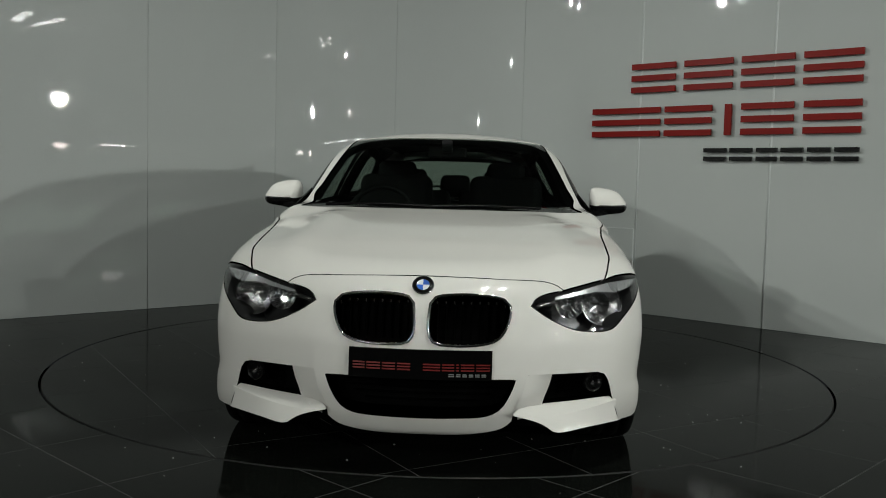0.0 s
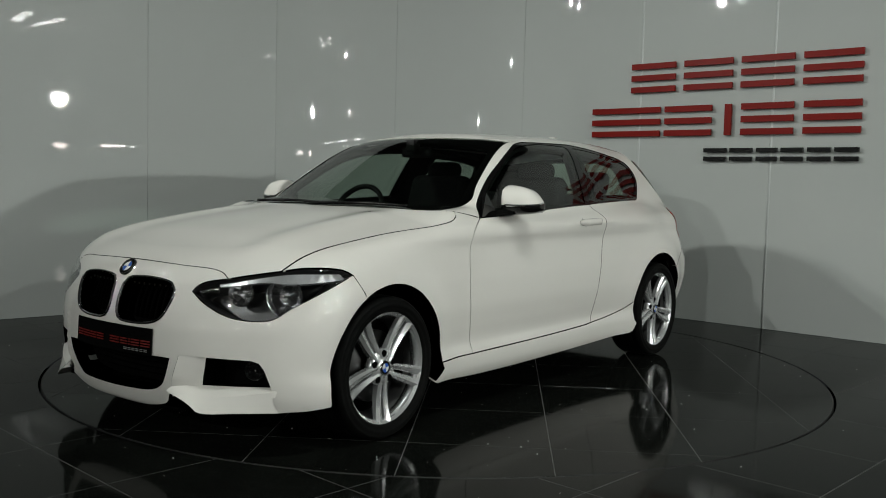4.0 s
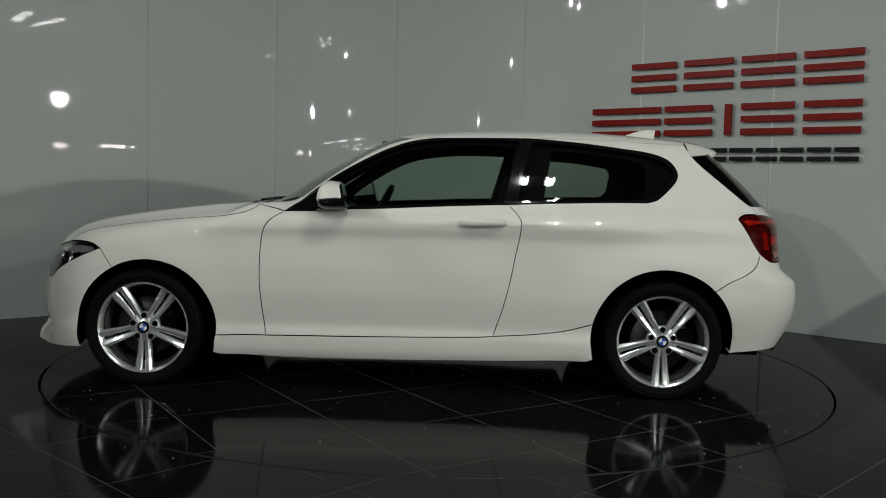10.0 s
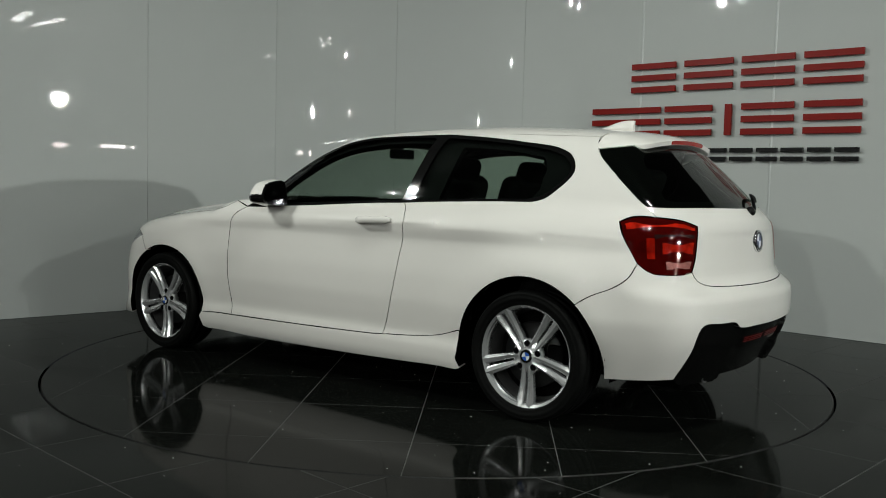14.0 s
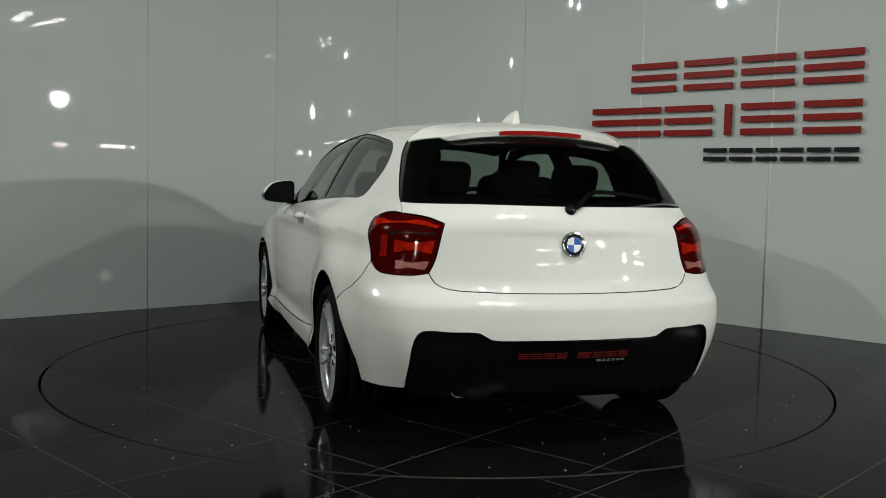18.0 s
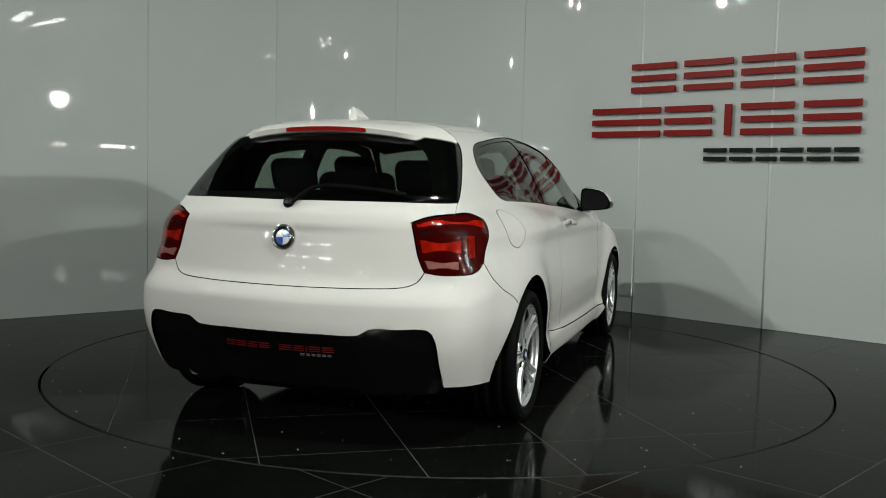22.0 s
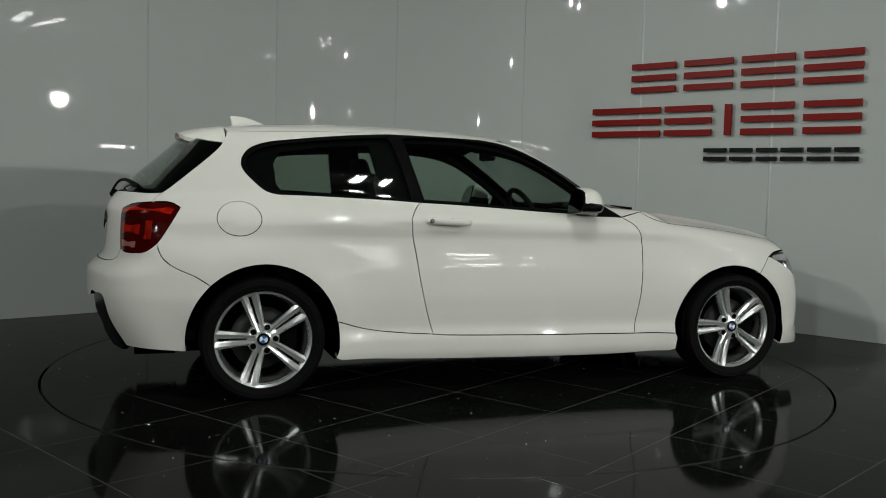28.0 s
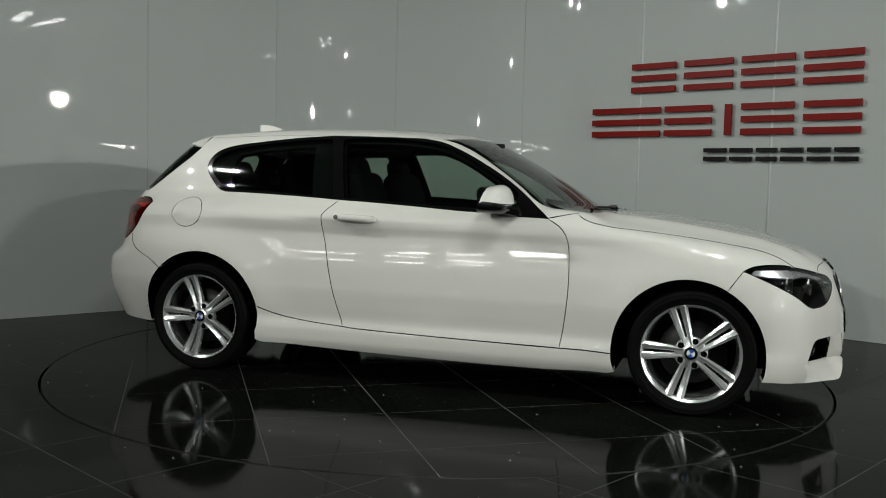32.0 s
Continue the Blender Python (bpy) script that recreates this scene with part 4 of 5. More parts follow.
def tube_along(q, r, closed=True, sides=8, squash=1.0):
    """A round moulding along a ring of places."""
    q = np.asarray(q, float)
    n = len(q)
    t = np.roll(q, -1, 0) - np.roll(q, 1, 0)
    if not closed:
        t[0], t[-1] = q[1] - q[0], q[-1] - q[-2]
    t /= np.maximum(np.linalg.norm(t, axis=1, keepdims=True), 1e-9)
    nor = facing(q)
    bi = np.cross(t, nor)
    rings = []
    for k in range(n):
        rings.append([tuple(q[k] + r * (math.cos(a) * bi[k] + squash * math.sin(a) * nor[k])) for a in np.linspace(0, 2 * math.pi, sides, endpoint=False)])
    bm = bar_loft(rings + ([rings[0]] if closed else []), not closed)
    if closed:
        bmesh.ops.remove_doubles(bm, verts=bm.verts, dist=1e-6)
    for f in bm.faces:
        f.smooth = True
    return bm


def finished(name, bm, material):
    me = bpy.data.meshes.new(name)
    bm.to_mesh(me)
    bm.free()
    me.materials.append(material)
    return me


def spoke_mesh():
    bm = bmesh.new()
    for s in (-1, 1):
        secs = []
        for r, c, w, face, deep in ((.040, .0150, .024, .083, .035), (.075, .0170, .027, .080, .032), (.12, .0200, .031, .078, .028), (.17, .0235, .036, .081, .026), (.21, .0265, .040, .088, .024), (.236, .0285, .043, .094, .02)):
            c *= s
            edge, ridge = .006, .12 * s * w
            secs.append([(c - w / 2, face - deep, r), (c - w / 2 + .001, face - edge, r), (c - w * .30, face - .001, r), (c + ridge, face + .004, r), (c + w * .30, face - .001, r), (c + w / 2 - .001, face - edge, r), (c + w / 2, face - deep, r)])
        b = bar_loft(secs)
        me = bpy.data.meshes.new("tmp")
        b.to_mesh(me)
        b.free()
        bm.from_mesh(me)
        bpy.data.meshes.remove(me)
    return finished("spoke", bm, ALLOY)


def disc_fan(r, y, a0, a1, steps=12):
    bm = bmesh.new()
    c = bm.verts.new((0, y, 0))
    ring = [bm.verts.new((r * math.cos(a0 + (a1 - a0) * k / steps), y, r * math.sin(a0 + (a1 - a0) * k / steps))) for k in range(steps + 1)]
    for a, b in zip(ring, ring[1:]):
        bm.faces.new((c, b, a))
    return bm


TREAD = [(.2360, -.096), (.242, -.106), (.276, -.113), (.294, -.104), (.3035, -.086), (.3045, -.062), (.298, -.060), (.298, -.052), (.305, -.050), (.305, -.012), (.298, -.010), (.298, .010), (.305, .012),
         (.305, .050), (.298, .052), (.298, .060), (.3045, .062), (.3035, .086), (.294, .104), (.287, .1085), (.286, .1075), (.276, .113), (.262, .1115), (.2605, .1095), (.250, .109), (.241, .106), (.2365, .097)]
WHEEL = {
    "tyre": finished("tyre", lathe(TREAD, 96), RUBBER),
    "rim_lip": finished("rim_lip", lathe([(.2285, .088), (.236, .094), (.241, .0985), (.2455, .1015), (.2475, .0995), (.2475, .094), (.238, .086), (.229, .080), (.2255, .070), (.2215, .045), (.2285, .088)], 96), ALLOY),
    "barrel": finished("barrel", lathe([(.2275, .08), (.222, .045), (.214, .01), (.210, -.05), (.222, -.10)], 64), ALLOY_DARK),
    "spoke": spoke_mesh(),
    "hub": finished("hub", lathe([(.001, .086), (.030, .086), (.034, .084), (.046, .081), (.072, .079), (.080, .070), (.082, .05), (.07, .03), (.001, .03)], 48), ALLOY),
    "bolt_hole": finished("bolt_hole", lathe([(.001, .0812), (.0120, .0812), (.0128, .0822), (.0142, .0822), (.0148, .0805), (.0148, .06)], 20), GAP),
    "brake_disc": finished("brake_disc", lathe([(.07, .022), (.152, .022), (.154, .018), (.154, -.004), (.07, -.004)], 48), STEEL),
    "backing": finished("backing", lathe([(.001, -.03), (.205, -.03)], 40), LINER),
    "cap_ring": finished("cap_ring", lathe([(.0195, .0905), (.026, .0905), (.0285, .089), (.0295, .085)], 40), GLOSS_BLACK),
    "cap_rim": finished("cap_rim", lathe([(.0290, .0895), (.0305, .090), (.0318, .0885), (.032, .084)], 40), CHROME),
}
for nm in ("rim_lip", "barrel", "spoke"):
    WHEEL[nm].transform(Matrix.Diagonal((.985, 1, .985, 1)))
QUARTERS = [finished("quarter", disc_fan(.0198, .0905, k * math.pi / 2, (k + 1) * math.pi / 2), (WHITE_ENAMEL, BLUE)[k % 2]) for k in range(4)]


def wheel(x, y, spin, left):
    """One wheel with its brake, axis across the car; outside is +y before it is turned about."""
    turn = pose(x, y if left else -y, .305, 0, 0, 0 if left else 180)
    hub = part("wheel", WHEEL["tyre"].copy(), RUBBER, car, "wide low-profile tyre on a five double-spoke silver alloy", turn)
    hub.data = WHEEL["tyre"]
    for nm in ("rim_lip", "barrel", "hub", "brake_disc", "backing", "cap_ring", "cap_rim"):
        part(nm, WHEEL[nm], None, hub)
    for k in range(5):
        a = spin + 72 * k
        part("spoke", WHEEL["spoke"], None, hub, at=pose(0, 0, 0, 0, a, 0))
        b = radians(a + 36)
        part("bolt_hole", WHEEL["bolt_hole"], None, hub, at=Matrix.Translation((.060 * math.sin(b), 0, .060 * math.cos(b))))
    for q in QUARTERS:
        part("cap_quarter", q, None, hub, at=pose(0, 0, 0, 0, spin + 15, 0))
    box_bm = box(bmesh.new(), -.17, -.09, -.03, .05, -.06, .06, .012)
    part("caliper", box_bm, LINER, hub)


wheel(1.345, .760, 180, True)
wheel(-1.345, .766, 180, True)
wheel(1.345, .760, 18, False)
wheel(-1.345, .766, 18, False)


def liner(cx, cz, r):
    """The dark inside of a wheel arch."""
    bm = bmesh.new()
    rows = []
    for k in range(25):
        a = radians(-13 + 206 * k / 24)
        x, z = cx + r * math.cos(a), max(.20, cz + r * math.sin(a))
        rows.append([bm.verts.new((x, .46, z)), bm.verts.new((x, .815 if z > .31 else .745, z))])
    for a, b in zip(rows, rows[1:]):
        bm.faces.new((a[0], b[0], b[1], a[1]))
    c = bm.verts.new((cx, .46, cz))
    for a, b in zip(rows, rows[1:]):
        bm.faces.new((c, b[0], a[0]))
    return finished("arch_liner", bm, LINER)


for arch in (FRONT_ARCH, REAR_ARCH):
    me = liner(arch[0], arch[1], arch[2] + .012)
    part("arch_liner", me, None, car)
    part("arch_liner", me, None, car, at=Matrix.Diagonal((1, -1, 1, 1)))
bm = bmesh.new()
for x0, x1, w in ((1.75, 1.99, .55), (.985, 1.75, .45), (-.985, .985, .80), (-1.75, -.985, .45), (-1.95, -1.75, .5)):
    box(bm, x0, x1, -w, w, .185, .215, .004)
part("underbody", bm, LINER, car, "black underbody trays")


# ---- badges, lamps, grilles ----
def roundel(parent, at, r, ring=.93):
    """A round enamel badge, quartered blue and white in a black ring; faces +y before it is placed."""
    b = part("badge", lathe([(r * .62, .004), (r * .94, .004), (r, .001), (r, -.008)], 48), GLOSS_BLACK, parent, "round black-ringed badge quartered in blue and white", at)
    part("rim", lathe([(r * ring, .0042), (r * .97, .0062), (r * 1.04, .002), (r * 1.04, -.010)], 48), CHROME, b)
    part("inner_rim", lathe([(r * .58, .0035), (r * .61, .005), (r * .645, .0035)], 48), CHROME, b)
    for k in range(4):
        part("quarter", disc_fan(r * .6, .0042, k * math.pi / 2, (k + 1) * math.pi / 2, 8), (WHITE_ENAMEL, BLUE)[k % 2], b)
    return b


def facing_pose(p, up=(0, 0, 1)):
    """A pose on the skin: its y axis points out, its z axis up."""
    n = Vector(facing(np.array([p]))[0])
    x = n.cross(Vector(up)).normalized()
    z = x.cross(n)
    m = Matrix((x, n, z)).transposed().to_4x4()
    m.translation = Vector(p)
    return m


roundel(car, facing_pose(nose_at(0, .706)) @ Matrix.Translation((0, .005, 0)), .040)
roundel(car, facing_pose(tail_at(0, .851)) @ Matrix.Translation((0, .008, 0)), .052, .84)

for s in (1, -1):
    ring = KIDNEY if s > 0 else other(KIDNEY)
    g = part("kidney_grille", tube_along(ring, .0062, squash=1.5), CHROME, car, "chrome-framed black grille with upright slats")
    for k in range(9):
        y = .055 + k * .0315
        z0, z1 = .506 + .02 * (k > 6), .668 - .012 * (k == 8)
        lean = [nose_at(y, z)[0] - .07 for z in (z0, z1)]
        bar = bar_loft([[(lean[j] - .04, s * (y - .004), z), (lean[j], s * (y - .004), z), (lean[j] + .004, s * y, z), (lean[j], s * (y + .004), z), (lean[j] - .04, s * (y + .004), z)] for j, z in enumerate((z0, z1))])
        slat = part("slat", bar, SLAT_BLACK, g)
        tip = nose_at(y, z1 - .020) * [1, s, 1]
        part("tip", box(bmesh.new(), tip[0] - .032, tip[0] - .026, tip[1] - .0022, tip[1] + .0022, tip[2] - .005, tip[2] + .004, .001), STEEL, slat)
    back = panel("grille_back", NOSE_ON, [ring], LINER, g, off=-.085, depth=.001, gap=-.006)
mouth = panel("lower_grille", NOSE_ON, [MOUTH], LINER, car, "black lower grille", off=-.085, depth=.001, gap=-.02)[0]
for z in (.268, .295, .322, .349):
    w = .22 if z < .28 else .27 if z < .3 else .31
    bar = line(N((-w, z), (-.1, z), (.1, z), (w, z)), .05)
    part("grille_bar", tube_along(bar - facing(bar) * .075, .0035, closed=False, sides=6), SLAT_BLACK, mouth)
for s in (1, -1):
    box_in = [(2.03, .36, .235), (2.0, .44, .262), (1.97, .52, .262), (1.90, .66, .262), (1.84, .76, .262), (1.84, .76, .43), (1.90, .66, .43), (1.97, .52, .43), (1.998, .44, .43)]
    pb = bar_loft([[(x - d, s * y, z) for x, y, z in box_in[1:]] for d in (.035, .14)])
    bmesh.ops.delete(pb, geom=[f for f in pb.faces if len(f.verts) > 4][:1], context="FACES_ONLY")
    pocket = part("fog_pocket", pb, LINER, car, "black intake with a small fog lamp")
    p = nose_at(.672, .345) * [1, s, 1]
    n = facing(np.array([p]))[0]
    m = facing_pose(p - n * .045)
    lamp = part("fog_lamp", lathe([(.040, .0), (.040, .020), (.035, .023), (.033, .010), (.001, .002)], 32), SATIN_BLACK, pocket, "round clear fog lamp", m)
    part("bulb", lathe([(.001, .016), (.006, .014), (.008, .004)], 12), CHROME, lamp)

# number plates with the dealer's lettering as plain bars
def plate(parent, at, flip, middle, w, h, lift, bars):
    """A thin plate bent to the bumper it is fixed on, with printed bars; flip is 1 at the nose and -1 at the tail."""
    def strip(y0, y1, z0, z1, out, count):
        q = np.array([[at(y, z) for z in (z0, z1)] for y in np.linspace(y0, y1, count)])
        n = np.array([facing(row) for row in q])
        return q + n * (lift + out)

    def slab(y0, y1, z0, z1, out, thick, count):
        front, back = strip(y0, y1, z0, z1, out, count), strip(y0, y1, z0, z1, out - thick, count)
        bm = bar_loft([[tuple(f[0]), tuple(f[1]), tuple(b[1]), tuple(b[0])] for f, b in zip(front, back)])
        return bm
    p = part("number_plate", slab(-w / 2, w / 2, middle - h / 2, middle + h / 2, 0, .006, 15), PLATE_BLACK, parent, "black dealer show plate")
    for x0, x1, z0, z1, ink in bars:
        part("lettering_bar", slab(flip * x0, flip * x1, middle + z0, middle + z1, .0012, .001, 4), ink, p)
    return p


def word_bars(x, widths, z0, z1, ink, rows=3):
    out = []
    for w in widths:
        if w > 0:
            step = (z1 - z0) / (rows * 2 - 1)
            out += [(x, x + w, z0 + 2 * k * step, z0 + (2 * k + 1) * step, ink) for k in range(rows)]
        x += abs(w) + .007
    return out


BARS = word_bars(-.245, (.044, .050, .048, .048), -.022, .004, RED_INK) + word_bars(.012, (.062, .044, .010, .048, .050), -.022, .004, RED_INK) + word_bars(.105, (.020, .016, .016, .016, .016, .016), -.042, -.032, WHITE_INK, 2)
plate(car, nose_at, 1, .4295, .522, .108, .010, BARS)
plate(car, tail_at, -1, .405, .522, .108, -.030, BARS)

# headlamps
head_ring = loop(HEAD_TOP_OUT, HEAD_TOP_IN, HEAD_TOP_NOSE, HEAD_LOW)
for s in (1, -1):
    ring = head_ring if s > 0 else other(head_ring)
    unit = panel("headlamp", NOSE_ON, [ring], BEZEL, car, "clear dark-bezelled halogen headlamp", off=-.14, depth=-.137, gap=.003, grid=.04)[0]
    panel("lens", NOSE_ON, [ring], LENS, unit, off=-.001, depth=.001, gap=.003, grid=.03)
    for x, y, z, r in ((1.770, .690, .628, .078), (1.872, .553, .640, .054)):
        p = np.array([x, y * s, z])
        at = Matrix.Translation(p) @ Vector((1, s * .22, .03)).to_track_quat("Y", "Z").to_matrix().to_4x4()
        bowl = part("reflector", lathe([(.006, -.030), (r * .55, -.024), (r * .9, -.004), (r, .012), (r * 1.06, .014), (r * 1.08, .006)], 20, flat=True), REFLECTOR, unit, "bright round reflector", at)
        part("bulb", lathe([(.001, .010), (.006, .008), (.008, -.004), (.006, -.028)], 12), CHROME, bowl)
    brow = [line(np.vstack([S((1.62, .722)), N((.735, .725), (.66, .712), (.58, .692), (.50, .676))]), .03), line(np.vstack([S((1.60, .700)), N((.745, .690), (.66, .694), (.58, .679), (.50, .668))]), .03)]
    t = np.linspace(0, 1, 14)
    up, lo = [np.stack([np.interp(t, np.linspace(0, 1, len(q)), q[:, k]) for k in range(3)], -1) for q in brow]
    nn = facing(up)
    part("brow", bar_loft([[tuple(q * [1, s, 1]) for q in (up[k] - nn[k] * .012, lo[k] - nn[k] * .016, lo[k] - nn[k] * .028, up[k] - nn[k] * .024)] for k in range(14)]), ALLOY, unit, "pale silver brow strip")
    part("parking_lens", tube_along(line([nose_at(.43, .645), nose_at(.47, .655), nose_at(.50, .655)], .015) * [1, s, 1] - facing(line([nose_at(.43, .645), nose_at(.47, .655), nose_at(.50, .655)], .015) * [1, s, 1]) * .02, .010, closed=False), CHROME, unit)

# tail lamps
tail_ring = loop(LAMP_TOP_OUT, LAMP_FRONT, LAMP_LOW, LAMP_IN, LAMP_TOP_IN)


def cut_band(ring, lo, hi):
    """The stretch of a ring between two heights."""
    for lim, sign in ((lo, 1), (hi, -1)):
        out = []
        for a, b in zip(ring, np.roll(ring, -1, 0)):
            ia, ib = (a[2] - lim) * sign >= 0, (b[2] - lim) * sign >= 0
            if ia:
                out.append(a)
            if ia != ib:
                out.append(a + (b - a) * (lim - a[2]) / (b[2] - a[2]))
        ring = np.array(out)
    return ring


for s in (1, -1):
    ring = tail_ring if s > 0 else other(tail_ring)
    lamp = panel("tail_lamp", TAIL_ON, [ring], RED_LENS, car, "red tail lamp with bright bars and a clear strip", off=-.003, depth=.03, gap=.003)[0]
    flat_ring = drawn_in(TAIL_ON[0](ring), .016)
    small = march(*TAIL_ON[1](flat_ring), TAIL_ON[2])
    u0, u1 = np.abs(flat_ring[:, 0]).min(), np.abs(flat_ring[:, 0]).max()
    cells = (("upper_bar", .908, .940, 0, 1, AMBER_LENS), ("smoked_strip", .872, .893, 0, .66, SMOKE_STRIP), ("middle_bar", .806, .858, 0, .56, AMBER_LENS),
             ("side_bar", .786, .876, .66, .77, DEEP_LENS), ("clear_strip", .742, .776, .03, .52, CLEAR_STRIP))
    for nm, lo, hi, a, b, mat in cells:
        band = cut_band(small, lo, hi)
        f = TAIL_ON[0](band)
        f[:, 0] = np.clip(np.abs(f[:, 0]), u0 + (u1 - u0) * a, u0 + (u1 - u0) * b) * np.sign(f[:, 0])
        band = march(*TAIL_ON[1](f), TAIL_ON[2])
        keep = np.linalg.norm(band - np.roll(band, 1, 0), axis=1) > .003
        panel(nm, TAIL_ON, [band[keep]], mat, lamp, off=.0008, depth=.004, gap=.001, grid=.02)
    panel("lens", TAIL_ON, [ring], TAIL_GLASS, lamp, off=.004, depth=.006, gap=.0045, grid=.03)

# exhaust, tow cover, rear spoiler
part("exhaust_pipe", lathe([(.030, -.10), (.032, .0), (.036, .002), (.037, -.004), (.037, -.12)], 32), ALLOY_DARK, car, "dark chrome tail pipe", pose(-2.045, .455, .262, 0, 0, 90))
part("tow_cover", box(bmesh.new(), -.026, .026, -.0025, .0012, -.024, .024, .001), PAINT, car, "square white towing-eye cover", facing_pose(nose_at(-.425, .475)))
secs = []
for y in np.linspace(-.552, .552, 37):
    a = abs(y)
    fade = 1 - ramp((a - .37) / .185)
    root = top_at(-1.512 + .05 * (1 - a / .5) * -.3, y)
    lip_x = (-1.742 + .22 * a * a) * fade + (root[0] - .02) * (1 - fade)
    lip_z = min(1.335 - .055 * (a / .5) ** 2.2, root[2] - .008)
    secs.append([tuple(root + [0, 0, .0005]), ((root[0] * .5 + lip_x * .5), y, (root[2] + lip_z) / 2 + .0065), (lip_x + .012, y, lip_z + .002), (lip_x, y, lip_z - .005), (lip_x + .006, y, lip_z - .026), (lip_x + .05, y, lip_z - .040), (root[0] - .01, y, root[2] - .03)])
sp = bar_loft(secs)
for f in sp.faces:
    f.smooth = True
for e in sp.edges:
    if len(e.link_faces) == 2 and e.calc_face_angle(0) > .9:
        e.smooth = False
spoiler = part("roof_spoiler", sp, PAINT, car, "white roof spoiler over the rear window")
secs = []
for y in np.linspace(-.195, .195, 15):
    lx, lz = -1.742 + .22 * y * y, 1.335 - .055 * (abs(y) / .5) ** 2.2
    h = .0095 * min(1, (.2 - abs(y)) / .01 + .3)
    secs.append([(lx - .003, y, lz - .0155 + h), (lx + .004, y, lz - .0155 + h), (lx + .012, y, lz - .0155 - h), (lx + .001, y, lz - .0155 - h)])
part("high_brake_light", bar_loft(secs), BRAKE_RED, spoiler, "long thin red brake light")

# roof fin, mirrors, handles, wipers
secs = []
for k in range(12):
    u = k / 11
    x = -1.235 - .20 * u
    h, w = .056 * math.sin(min(1, u * 1.08) * math.pi / 2) ** 1.1 + .002, .025 * (1 - .2 * u) * min(1, .3 + 2 * u)
    z = float(ROOF(x)) - .002
    secs.append([(x, -w, z), (x - .002, -w * .75, z + h * .4), (x - .008, -w * .25, z + h * .93), (x - .009, 0, z + h), (x - .008, w * .25, z + h * .93), (x - .002, w * .75, z + h * .4), (x, w, z)])
fin = bar_loft(secs)
for f in fin.faces:
    f.smooth = len(f.verts) == 4
part("roof_fin", fin, PAINT, car, "white shark-fin aerial on the roof")


# the mirror's outline from behind (y, z), and its size along x
MIRROR_BACK = [(0.793, 1.0), (0.791, 1.05), (0.796, 1.076), (0.817, 1.086), (0.858, 1.083), (0.908, 1.074), (0.94, 1.06), (0.963, 1.035), (0.98, 1.008), (0.987, 0.985), (0.98, 0.966), (0.959, 0.953), (0.898, 0.945), (0.828, 0.941), (0.804, 0.95), (0.795, 0.972)]
MIRROR_RINGS = [(0.302, 0.94), (0.309, 0.985), (0.327, 1.0), (0.352, 1.03), (0.377, 1.045), (0.401, 1.01), (0.422, 0.9), (0.436, 0.72), (0.445, 0.5), (0.45, 0.25)]


def mirror_shell(bm):
    """The closed housing of a door mirror."""
    back = np.array(MIRROR_BACK + MIRROR_BACK[:1])
    t = np.linspace(0, len(back) - 1, 49)[:-1]
    back = np.stack([np.interp(t, range(len(back)), back[:, k]) for k in (0, 1)], -1)
    back = (np.roll(back, 1, 0) + 2 * back + np.roll(back, -1, 0)) / 4
    rings = []
    for x, k in MIRROR_RINGS:
        lean = .25 * ramp((.405 - x) / .09)
        rings.append([bm.verts.new((x + lean * (z - 1.0), .838 + (y - .838) * k, .982 + (z - .982) * k)) for y, z in back])
    n = len(back)
    for a, b in zip(rings, rings[1:]):
        for i in range(n):
            bm.faces.new((a[i], a[(i + 1) % n], b[(i + 1) % n], b[i]))
    bm.faces.new(rings[0][::-1]), bm.faces.new(rings[-1])
    bmesh.ops.recalc_face_normals(bm, faces=bm.faces)


